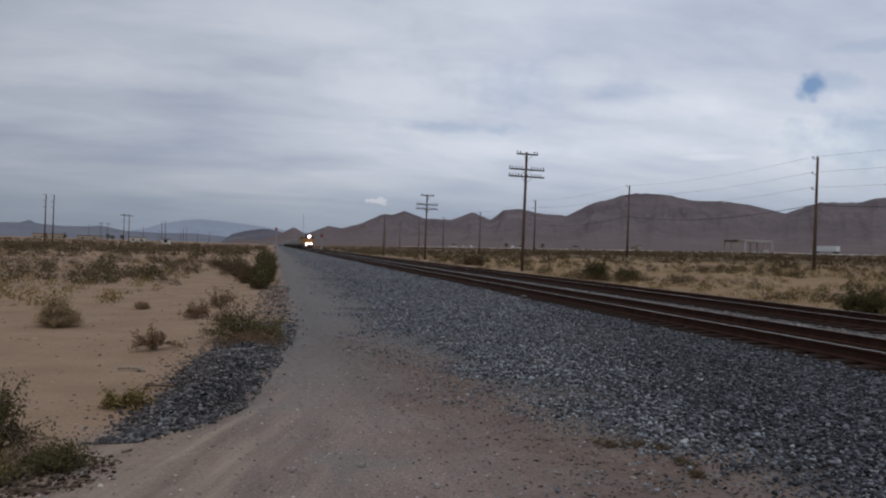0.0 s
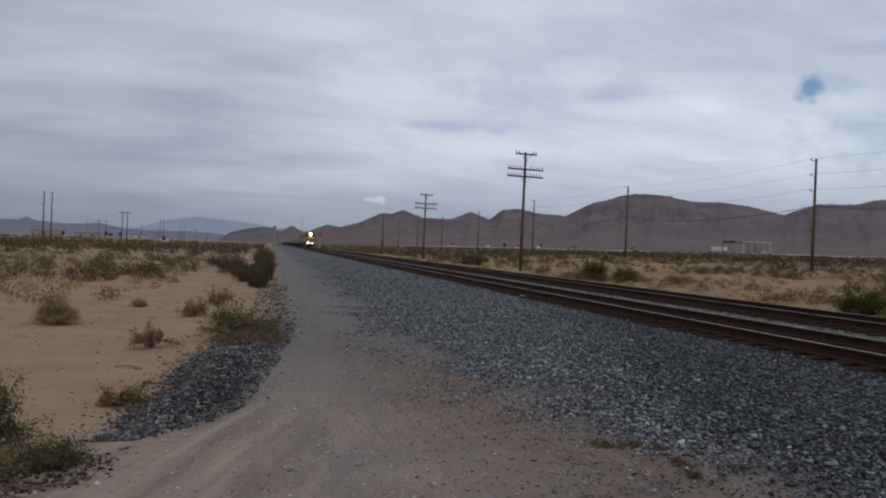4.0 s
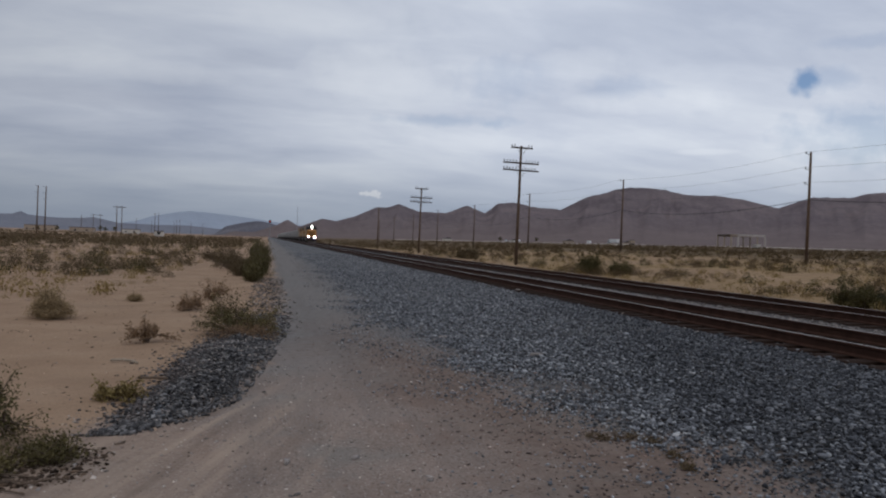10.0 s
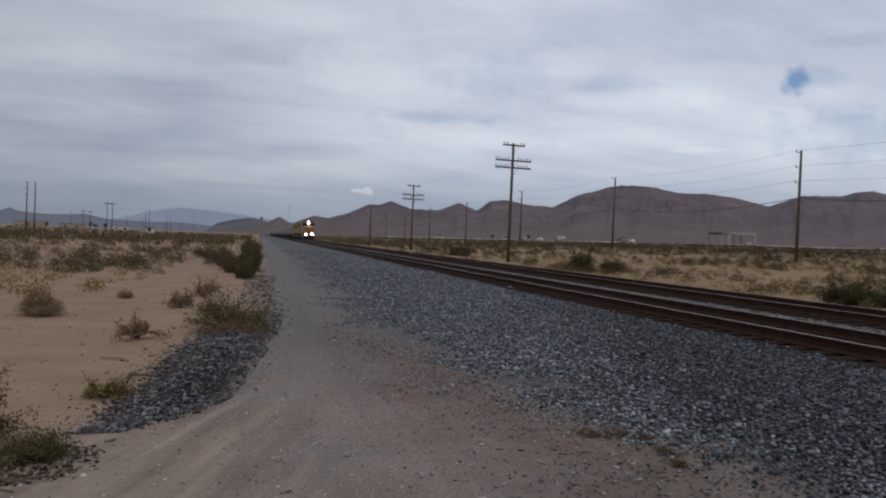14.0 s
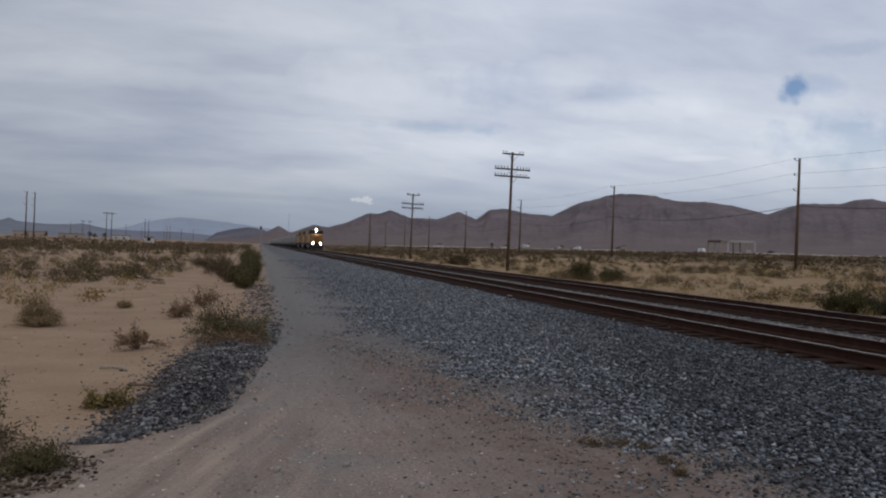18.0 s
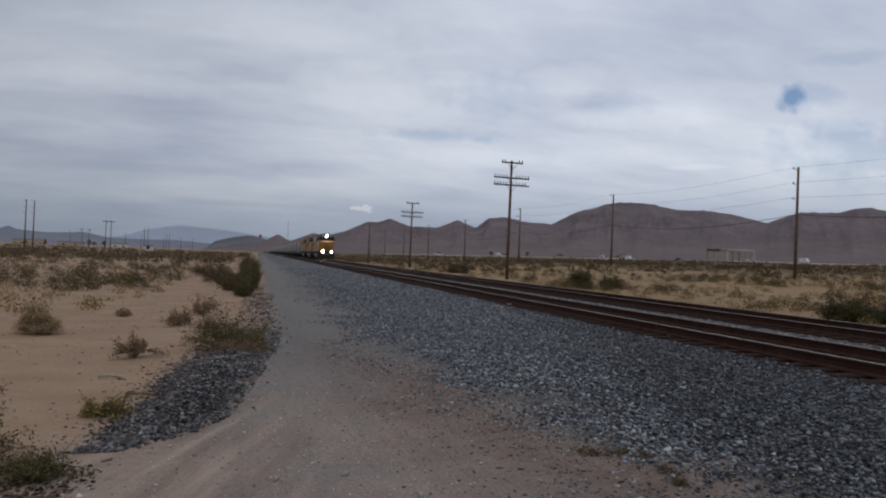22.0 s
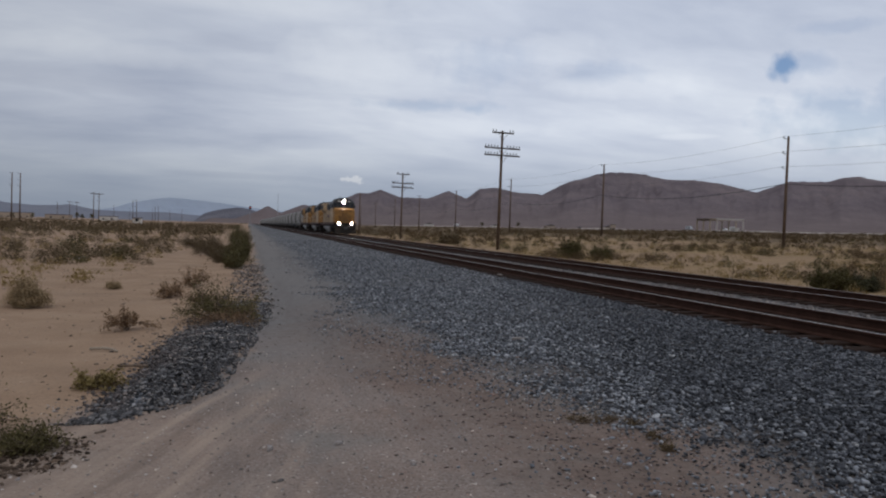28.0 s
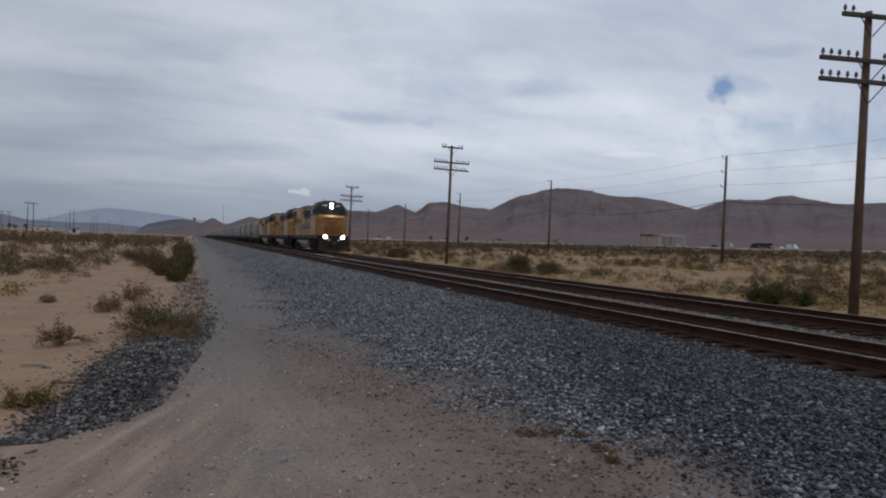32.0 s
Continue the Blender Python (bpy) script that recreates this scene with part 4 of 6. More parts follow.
shrub("creosote_bush", -0.02, 11.6, 0.85, 0.52, LEAF_YELLOW, "olive-green twiggy bush leaning over the road's edge", 2, 11, 4, 20, 0.015, 0.035)
shrub("dry_bush", -0.28, 11.25, 1.3, 0.3, LEAF_RUSSET, "low brown half-dead twigs under the green bush", 3, 24, 4, 14, 0.013, 0.03)
for k, (x, y, w, h) in enumerate(((-0.48, 24.9, 0.7, 0.62), (-0.34, 26.0, 0.8, 1.0), (-0.22, 27.4, 0.9, 1.3), (-0.6, 28.4, 0.9, 1.1), (-0.2, 30.5, 1.1, 1.5), (-0.5, 33.0, 1.1, 1.5), (-0.3, 36.0, 1.4, 1.6), (-0.3, 40.5, 1.4, 1.6), (-0.55, 47.0, 1.8, 1.6), (-0.4, 56.0, 1.8, 1.6), (-0.6, 68.0, 2.0, 1.6))):
    shrub("creosote_bush", x, y, w, h, LEAF_ROAD if k % 3 == 0 else LEAF_GREEN, GREEN_BUSH, 10 + k, 20, 4, 17, 0.026, 0.06)
for k, (x, y, w, h) in enumerate(((-1.7, 34.0, 1.5, 0.9), (-1.15, 31.0, 1.0, 0.85), (-1.0, 28.6, 0.8, 0.6), (-2.1, 40.0, 2.0, 1.1), (-2.9, 43.0, 2.0, 0.9))):
    shrub("desert_shrub", x, y, w, h, LEAF_OLIVE, "brown-green desert shrub on the sand", 30 + k, 22, 4, 20, 0.026, 0.065)
shrub("dead_shrub", -1.66, 10.75, 0.86, 0.38, LEAF_RUSSET, "small russet shrub with bare twigs on sand", 40, 10, 4, 13, 0.021, 0.026)
shrub("dead_shrub", -1.57, 15.3, 0.95, 0.38, LEAF_RUSSET, "low russet shrub on the sand", 41, 9, 4, 12, 0.026, 0.035)
shrub("dead_shrub", -1.28, 17.9, 0.95, 0.58, LEAF_RUSSET, "low russet shrub on the sand", 42, 9, 4, 12, 0.026, 0.035)
shrub("dead_shrub", -0.85, 14.2, 0.7, 0.3, LEAF_RUSSET, "low dry twigs at the edge of the sand", 48, 12, 4, 8, 0.016, 0.035)
shrub("round_bush", -3.72, 13.7, 0.72, 0.5, LEAF_TUMBLE, "rounded khaki dry bush on the sand", 43, 80, 4, 34, 0.015, 0.036)
shrub("round_bush", -2.95, 17.4, 0.4, 0.2, LEAF_TUMBLE, "small rounded grey-brown dry bush on the sand", 49, 24, 3, 18, 0.014, 0.025)
shrub("weed", -1.36, 7.1, 0.58, 0.19, LEAF_WEED, "low yellow-green weed beside the stones", 44, 12, 3, 14, 0.018, 0.022, "weed")
shrub("creosote_bush", -1.98, 5.6, 0.85, 0.68, LEAF_ROAD, "olive-green bush at the sand's edge", 45, 24, 4, 22, 0.014, 0.032)
shrub("desert_shrub", -1.38, 5.22, 0.62, 0.17, LEAF_ROAD, "low sprawling olive shrub by the road", 46, 24, 3, 18, 0.012, 0.028)
shrub("desert_shrub", -1.72, 5.05, 0.55, 0.15, LEAF_YELLOW, "low dry shrub by the road", 47, 20, 3, 12, 0.012, 0.024)
shrub("creosote_bush", 18.0, 17.9, 1.9, 0.9, LEAF_GREEN, "dark green bush beyond the far track", 50, 44, 5, 24, 0.028, 0.045)
shrub("creosote_bush", 19.0, 17.6, 1.2, 0.6, LEAF_SCRUB, "dusty green bush beyond the far track", 51, 34, 5, 22, 0.028, 0.045)
shrub("creosote_bush", 19.4, 39.4, 2.1, 1.1, LEAF_GREEN, "dark green bush beyond the far track", 52, 40, 3, 30, 0.045, 0.1)
shrub("creosote_bush", 21.2, 38.9, 1.9, 0.75, LEAF_GREEN, "dark green bush beyond the far track", 53, 34, 3, 28, 0.045, 0.1)
shrub("creosote_bush", 20.5, 70.0, 2.6, 1.2, LEAF_OLIVE, "brown-green bush beyond the far track", 54, 36, 3, 24, 0.07, 0.16)
for k, (x, y, w) in enumerate(((2.74, 5.31, 0.26), (3.0, 5.3, 0.3), (3.14, 5.12, 0.28), (3.14, 4.74, 0.24), (3.05, 4.45, 0.22))):
    shrub("weed", x, y, w, 0.05, LEAF_OLIVE, "tiny olive-green weed in the gravel", 55 + k, 8, 3, 7, 0.009, 0.014, "weed")


def fallen_branch(pts, r, material, label):
    ob = thing("fallen_branch", pose(*pts[0]), label=label, category="branch")
    bm = bmesh.new()
    for a, b in zip(pts, pts[1:]):
        rod(bm, Vector(a) - Vector(pts[0]), Vector(b) - Vector(pts[0]), r, r * 0.8, 6)
    part("wood", bm, material, ob, "", True)


fallen_branch(((-1.8, 9.12, 0.03), (-1.66, 9.12, 0.035), (-1.54, 9.06, 0.03), (-1.47, 8.96, 0.02)), 0.018, DRY_WOOD, "pale dry branch lying on the sand")
fallen_branch(((-1.3, 8.02, 0.03), (-1.12, 7.9, 0.05), (-0.98, 7.8, 0.06)), 0.016, TWIG, "dark dry branch lying by the stones")
for pts in (((-1.9, 5.0, 0.02), (-1.6, 4.92, 0.035), (-1.36, 4.86, 0.02)), ((-1.66, 4.72, 0.02), (-1.5, 4.8, 0.03), (-1.3, 4.74, 0.015)), ((-1.55, 4.86, 0.02), (-1.42, 4.72, 0.03), (-1.24, 4.84, 0.02)), ((-1.7, 4.62, 0.02), (-1.5, 4.66, 0.02), (-1.36, 4.6, 0.01))):
    fallen_branch(pts, 0.007, TWIG, "thin dry stick lying by the road")


def clumps(rng, count, leaves, tall, flat):
    """Unit clumps of leaves, 1 m across, for the scrub."""
    out = []
    for _ in range(count):
        a, r = rng.uniform(0, 6.283, leaves), rng.uniform(0, 1, leaves) ** 0.75 * 0.5
        h = rng.uniform(0.02, 1, leaves) * tall * np.sqrt(np.maximum(0.05, 1 - (r / 0.52) ** 2))
        lobes = rng.uniform(0.7, 1.2, 7)[(a / 6.2832 * 7).astype(int) % 7]
        c = np.stack([np.cos(a) * r * lobes, np.sin(a) * r * lobes, h * lobes], 1)
        u = rng.normal(0, 1, (leaves, 3)) + np.array([0, 0, flat])
        u /= np.linalg.norm(u, axis=1)[:, None]
        w = np.cross(u, rng.normal(0, 1, (leaves, 3)))
        w /= np.linalg.norm(w, axis=1)[:, None]
        s = rng.uniform(0.03, 0.066, (leaves, 1)) * (130 / leaves) ** 0.4
        q = np.stack([c - u * s, c + w * s * 0.45, c + u * s, c - w * s * 0.45], 1)
        q[:, :, 2] = np.maximum(q[:, :, 2], 0.0)
        out.append(q.reshape(-1, 3))
    return np.array(out)


def scrub(name, x, y, wide, leaves, tall, flat, material, label, seed):
    rng = np.random.default_rng(seed)
    kinds = clumps(rng, 10, leaves, tall, flat)
    n = len(x)
    V = kinds[rng.integers(0, 10, n)] * wide[:, None, None]
    t = rng.uniform(0, 6.283, n)[:, None]
    X, Y = V[:, :, 0] * np.cos(t) - V[:, :, 1] * np.sin(t), V[:, :, 0] * np.sin(t) + V[:, :, 1] * np.cos(t)
    V[:, :, 0], V[:, :, 1] = X + x[:, None], Y + y[:, None]
    V[:, :, 2] += ground_z(x, y)[:, None]
    v = V.reshape(-1, 3)
    return tagged(fast_mesh(name, v, np.arange(len(v)).reshape(-1, 4), material), label=label, kind="stuff")


def fields():
    rng = np.random.default_rng(77)

    def polar(n, d0, d1, a0, a1, power=1.0):
        d = d0 * (d1 / d0) ** (rng.uniform(0, 1, n) ** power)
        a = np.radians(rng.uniform(a0, a1, n))
        return d * np.sin(a), d * np.cos(a)

    # left of the road: open sand close by, a dense dark belt further out
    x, y = polar(520, 25, 80, -38, 1)
    keep = (x < -3.2) & (wavy(x, y, 0.07, 4.0) + rng.uniform(-0.5, 0.5, len(x)) + 0.5 * smooth(28, 70, y) > 0.0)
    x, y = x[keep], y[keep]
    scrub("desert_scrub", x, y, rng.uniform(0.4, 1.25, len(x)), 340, 0.55, 0.5, LEAF_OLIVE, "brown-green desert scrub spread over the sand", 1)
    x, y = polar(2300, 80, 520, -38, 1, 0.85)
    x, y = x[x < -3.0], y[x < -3.0]
    scrub("desert_scrub", x, y, rng.uniform(0.9, 2.4, len(x)), 44, 0.5, 0.5, LEAF_OLIVE, "dense belt of brown desert scrub across the plain", 7)
    x, y = polar(150, 26, 380, -38, 1, 0.75)
    x, y = x[x < -3.0], y[x < -3.0]
    scrub("desert_scrub", x, y, rng.uniform(0.5, 1.5, len(x)), 420, 0.5, 0.5, LEAF_GREEN, "dark green creosote scrub spread over the sand", 2)
    x, y = polar(650, 18, 120, -36, -2)
    x, y = x[x < -3.5], y[x < -3.5]
    scrub("dry_grass", x, y, rng.uniform(0.2, 0.7, len(x)), 60, 0.5, 1.8, LEAF_STRAW, "dry straw tufts on the sand", 3)
    # beyond the tracks
    x, y = polar(2300, 28, 90, 2, 68)
    keep = (x > 17.6) & (wavy(x, y, 0.06, 9.0) + rng.uniform(-0.4, 0.4, len(x)) > 0.04)
    x, y = x[keep], y[keep]
    scrub("desert_scrub", x, y, rng.uniform(0.35, 1.15, len(x)), 300, 0.55, 0.3, LEAF_BROWN, "brown-green desert scrub beyond the tracks", 4)
    x, y = polar(5200, 85, 560, 1, 68, 0.7)
    x, y = x[x > 17.6], y[x > 17.6]
    scrub("desert_scrub", x, y, rng.uniform(0.8, 2.2, len(x)), 40, 0.5, 0.5, LEAF_BROWN, "dense belt of brown desert scrub up to the highway", 8)
    x, y = polar(260, 30, 460, 2, 66, 0.8)
    x, y = x[x > 18.5], y[x > 18.5]
    scrub("desert_scrub", x, y, rng.uniform(0.5, 1.5, len(x)), 420, 0.5, 0.5, LEAF_GREEN, "dark green creosote scrub beyond the tracks", 5)
    x, y = polar(1700, 22, 190, 6, 66)
    x, y = x[x > 17.2], y[x > 17.2]
    scrub("dry_grass", x, y, rng.uniform(0.25, 0.75, len(x)), 44, 0.5, 2.2, LEAF_STRAW, "yellow dry grass tufts beyond the tracks", 6)


fields()

# ---------------------------------------------------------------- wires, signals, far side
WIRE = plain("wire", (0.05, 0.05, 0.055), 0.6, 0.3, bumpy=0, vary=0.1)
GALV = plain("galvanised_steel", (0.35, 0.35, 0.36), 0.55, 0.5, grain=4, vary=0.2)
WHITE_STEEL = plain("white_painted_steel", (0.46, 0.42, 0.40), 0.6, grain=3, vary=0.15, dirt=(0.3, 0.25, 0.2), dirt_amount=0.3)
ASPHALT = plain("asphalt", (0.10, 0.095, 0.095), 0.9, grain=0.4, vary=0.25)
SHOULDER = plain("pale_gravel", (0.42, 0.36, 0.31), 0.95, grain=0.6, vary=0.25)
BLACK = plain("black_paint", (0.018, 0.018, 0.02), 0.55, grain=6, vary=0.3, dirt=(0.08, 0.06, 0.045), dirt_amount=0.4)
WALL_PALE = plain("pale_wall", (0.55, 0.52, 0.48), 0.9, grain=0.5, vary=0.15)
WALL_TAN = plain("tan_wall", (0.36, 0.29, 0.23), 0.9, grain=0.5, vary=0.15)
ROOF_DARK = plain("dark_roof", (0.12, 0.10, 0.10), 0.9, grain=0.5, vary=0.2)
TYRE = plain("tyre_rubber", (0.025, 0.025, 0.027), 0.9, grain=8, vary=0.2)
WINDOW = plain("dark_window", (0.02, 0.024, 0.03), 0.12, grain=4, vary=0.1, bumpy=0)


def glow(name, col, strength):
    m, n, l, p = node_mat(name)
    p.inputs["Base Color"].default_value = (*col, 1)
    p.inputs["Emission Color"].default_value = (*col, 1)
    p.inputs["Emission Strength"].default_value = strength
    return m


RED_LAMP = glow("red_signal_lamp", (1.0, 0.08, 0.06), 0.35)
HEAD_LAMP = glow("headlight_lamp", (1.0, 0.88, 0.76), 220.0)


def hanging(a, b, sag, steps=14):
    a, b = Vector(a), Vector(b)
    return [a.lerp(b, k / steps) - Vector((0, 0, sag * 4 * (k / steps) * (1 - k / steps))) for k in range(steps + 1)]


def wire(points, r, label, group):
    bm = bmesh.new()
    rings = [[bm.verts.new(p + Vector((dx * r, 0, dz * r))) for dx, dz in ((1, 0), (0, 1), (-1, 0), (0, -1))] for p in points]
    for a, b in zip(rings, rings[1:]):
        for i in range(4):
            bm.faces.new((a[i], a[(i + 1) % 4], b[(i + 1) % 4], b[i]))
    tagged(finish(bm, "wire", WIRE), label=label, category="wire", group=group)


line = sorted(POWER, key=lambda p: p[1])
for (x0, y0), (x1, y1) in zip(line, line[1:]):
    if y0 > 330:
        continue
    z0, z1 = float(ground_z(x0, y0)) + 12.2, float(ground_z(x1, y1)) + 12.2
    for lift in (-0.05, -1.7, -3.35):
        wire(hanging((x0 - 0.62, y0, z0 + lift), (x1 - 0.62, y1, z1 + lift), 0.7), 0.010, "thin dark power wire between the power poles", "power wires")
    wire(hanging((x0 - 0.2, y0, z0 - 5.2), (x1 - 0.2, y1, z1 - 5.2), 1.1), 0.035, "thick dark cable slung under the power wires", "power wires")


def signal_mast(x, y, h):
    s = thing("railway_signal", pose(x, y, float(ground_z(x, y))), label="railway signal mast showing a red light", category="railway signal", group="railway signals")
    part("mast", rod(bmesh.new(), (0, 0, 0), (0, 0, h), 0.08, 0.07, 10), GALV, s)
    part("base_box", box(bmesh.new(), -0.35, 0.35, -0.3, 0.3, 0, 1.2, 0.03), GALV, s)
    part("head", box(bmesh.new(), -0.42, 0.42, -0.1, 0.06, h - 0.6, h + 0.45, 0.12), BLACK, s)
    part("visor", rod(bmesh.new(), (0, -0.1, h), (0, -0.42, h), 0.19, 0.19, 12), BLACK, s)
    part("lamp", rod(bmesh.new(), (0, -0.43, h), (0, -0.45, h), 0.17, 0.17, 12), RED_LAMP, s, "lit red lamp")
    bm = bmesh.new()
    for k in range(12):
        rod(bm, (-0.2, 0.12, 0.4 + k * 0.4), (0.2, 0.12, 0.4 + k * 0.4), 0.015, seg=4)
    for q in (-0.2, 0.2):
        rod(bm, (q, 0.12, 0.2), (q, 0.12, h - 0.8), 0.018, seg=4)
    part("ladder", bm, GALV, s)


signal_mast(0.7, 258.0, 7.1)
signal_mast(17.0, 258.0, 5.2)

# a tall thin radio mast far behind
m = thing("radio_mast", pose(36.0, 900.0, 0.0), label="thin grey lattice radio mast far away", category="radio mast")
for a in range(3):
    t = radians(120 * a)
    part("leg", rod(bmesh.new(), (math.sin(t) * 0.5, math.cos(t) * 0.5, 0), (math.sin(t) * 0.3, math.cos(t) * 0.3, 41), 0.09, 0.07, 5), GALV, m)

# poles of the line across the valley: turn, distance, height, crossarm
for turn, d, h, armed in ((-11.05, 325, 12.4, True), (-10.7, 327, 12.4, True), (-8.40, 425, 12.5, False), (-8.15, 427, 12.5, False), (-6.84, 578, 12.0, False), (-6.62, 580, 12.8, False), (-5.8, 760, 12.6, False), (-4.93, 764, 12.8, False),
                          (-13.38, 578, 12.5, False), (-12.6, 520, 12.4, True), (-12.14, 522, 12.4, True), (-9.7, 606, 12.5, False), (-8.61, 743, 12.5, False), (-7.02, 717, 12.5, False)):
    p = power_pole(d * math.sin(radians(turn)), d * math.cos(radians(turn)), h, "grey wooden pole of the line across the desert")
    if armed:
        part("crossarm", box(bmesh.new(), -1.6, 1.6, -0.12, 0.12, h - 0.75, h - 0.5), ARM, p)

# the highway under the hills
ROAD_X = 300.0


def highway():
    for name, lo, hi, lift, mat_, lab in (("road_shoulder", -9.0, 9.0, 0.25, SHOULDER, "pale gravel shoulder of the highway"), ("road", -5.5, 5.5, 0.40, ASPHALT, "grey asphalt highway under the hills")):
        ys = np.linspace(-600, 2400, 151)
        vs, fs = [], []
        for y in ys:
            z = float(ground_z(ROAD_X - 10, y)) + lift + 0.9
            for q in (lo - 6, lo, hi, hi + 6):
                vs.append((ROAD_X + q, y, z if q in (lo, hi) else z - 2.2))
        for k in range(len(ys) - 1):
            for j in range(3):
                fs.append((4 * k + j, 4 * k + j + 1, 4 * k + j + 5, 4 * k + j + 4))
        tagged(mesh_arrays(name, vs, fs, mat_), label=lab, kind="structure")


highway()


def road_z(y):
    return float(ground_z(ROAD_X - 10, y)) + 1.3


PAINTS = [plain("white_car_paint", (0.72, 0.72, 0.72), 0.35, grain=2, vary=0.08, bumpy=0), plain("dark_car_paint", (0.03, 0.03, 0.035), 0.35, grain=2, vary=0.1, bumpy=0),
          plain("silver_car_paint", (0.42, 0.43, 0.45), 0.35, 0.4, grain=2, vary=0.1, bumpy=0)]


def wheels(t, places, r, wide):
    for x, y in places:
        w = part("wheel", rod(bmesh.new(), (x - wide / 2, y, r), (x + wide / 2, y, r), r, r, 14), TYRE, t)
        part("rim", rod(bmesh.new(), (x - wide / 2 - 0.01, y, r), (x + wide / 2 + 0.01, y, r), r * 0.55, r * 0.55, 10), GALV, w)


def car(paint, label, tall=1.5):
    t = thing("car", None, label=label, category="car", group="vehicles on the highway")
    out = [(-2.25, 0.35), (2.25, 0.35), (2.3, 0.75), (1.3, 0.92), (0.7, tall), (-1.5, tall), (-2.2, 0.95), (-2.3, 0.6)]
    part("body", side_prism(bmesh.new(), out, -0.88, 0.88), paint, t)
    part("window", side_prism(bmesh.new(), [(-1.9, 0.95), (1.15, 0.95), (0.66, tall - 0.08), (-1.42, tall - 0.08)], -0.89, 0.89), WINDOW, t)
    wheels(t, [(sx * 0.75, sy) for sx in (-1, 1) for sy in (-1.4, 1.4)], 0.33, 0.24)
    return t


def lorry(paint, label):
    t = thing("truck", None, label=label, category="truck", group="vehicles on the highway")
    part("trailer", box(bmesh.new(), -1.28, 1.28, -10.5, 3.4, 1.15, 4.05, 0.05), PAINTS[0], t, "white box trailer")
    part("cab", side_prism(bmesh.new(), [(3.9, 0.6), (7.6, 0.6), (7.7, 1.6), (6.5, 1.9), (6.0, 3.0), (4.6, 3.9), (3.9, 3.9)], -1.2, 1.2), paint, t)
    part("window", side_prism(bmesh.new(), [(5.0, 1.9), (6.42, 1.95), (6.0, 2.85), (5.0, 2.85)], -1.21, 1.21), WINDOW, t)
    wheels(t, [(sx * 0.95, sy) for sx in (-1, 1) for sy in (-9.5, -8.2, 4.3, 5.5, 6.9)], 0.5, 0.5)
    return t


def dump_truck(label):
    t = thing("truck", None, label=label, category="truck", group="vehicles on the highway")
    part("chassis", box(bmesh.new(), -0.5, 0.5, -7.5, 5.6, 0.75, 1.05), BLACK, t)
    part("bed", side_prism(bmesh.new(), [(-7.8, 3.1), (-7.2, 2.1), (-5.0, 1.3), (-3.2, 1.1), (1.2, 1.9), (2.4, 2.2), (2.4, 3.3)], -1.25, 1.25), PAINTS[1], t, "dark sloping dump bed")
    part("cab", side_prism(bmesh.new(), [(2.7, 0.8), (6.4, 0.8), (6.5, 1.7), (5.3, 1.9), (4.9, 2.9), (2.7, 2.95)], -1.15, 1.15), PAINTS[1], t)
    part("window", side_prism(bmesh.new(), [(3.6, 1.95), (5.15, 1.95), (4.8, 2.75), (3.6, 2.75)], -1.16, 1.16), WINDOW, t)
    wheels(t, [(sx * 0.95, sy) for sx in (-1, 1) for sy in (-6.4, -5.2, 1.0, 2.2, 5.4)], 0.5, 0.5)
    return t


def van(paint, label):
    t = thing("van", None, label=label, category="van", group="vehicles on the highway")
    part("body", side_prism(bmesh.new(), [(-3, 0.4), (3, 0.4), (3.05, 1.1), (2.3, 1.3), (1.6, 2.55), (-3, 2.6)], -1.0, 1.0), paint, t)
    part("window", side_prism(bmesh.new(), [(1.1, 1.35), (2.2, 1.35), (1.6, 2.3), (1.1, 2.3)], -1.01, 1.01), WINDOW, t)
    wheels(t, [(sx * 0.85, sy) for sx in (-1, 1) for sy in (-1.9, 1.9)], 0.36, 0.26)
    return t


# vehicle, lane, where it is along the highway at 0 s, metres a second
TRAFFIC = [(dump_truck("dark dump truck with an empty bed on the highway"), 2.6, -461.0, 24.0), (car(PAINTS[1], "dark car driving along the highway"), 2.6, -424.0, 24.0), (car(PAINTS[1], "dark car driving along the highway"), 2.6, -75.0, 24.0),
           (van(PAINTS[0], "white van driving along the highway"), -2.6, 1032.0, -23.5), (car(PAINTS[0], "white car driving along the highway"), -2.6, 1040.0, -23.5), (van(PAINTS[2], "silver van driving along the highway"), -2.6, 1078.0, -23.5),
           (van(PAINTS[0], "white van driving along the highway"), -2.6, 841.0, -23.5), (lorry(PAINTS[2], "silver truck with a white trailer on the highway"), 2.6, 330.0, 24.0)]


# an unfinished steel frame beside the highway
def steel_frame():
    x0, y0 = 243.5, 309.0
    z = float(ground_z(x0, y0))
    t = thing("steel_frame_building", pose(x0, y0, z, 0, 0, -8), label="open white steel frame of an unfinished building", category="steel frame")
    t.scale = (1.15, 1.0, 1.05)
    for i, y in enumerate((0, 7, 14, 21)):
        for x in (-6.4, 6.4):
            part("column", box(bmesh.new(), x - 0.3, x + 0.3, y - 0.25, y + 0.25, -0.5, 6.7), WHITE_STEEL if i == 0 else WALL_TAN, t)
        part("rafter", box(bmesh.new(), -6.7, 6.7, y - 0.25, y + 0.25, 6.05, 6.85), WHITE_STEEL if i == 0 else WALL_TAN, t)
    for x in (-6.4, -3.2, 0, 3.2, 6.4):
        part("purlin", box(bmesh.new(), x - 0.12, x + 0.12, -0.2, 21.5, 6.86, 7.06), WHITE_STEEL, t)
    part("roof_sheet", box(bmesh.new(), -6.7, 6.7, 7.0, 21.5, 7.07, 7.15), ROOF_DARK, t)


steel_frame()


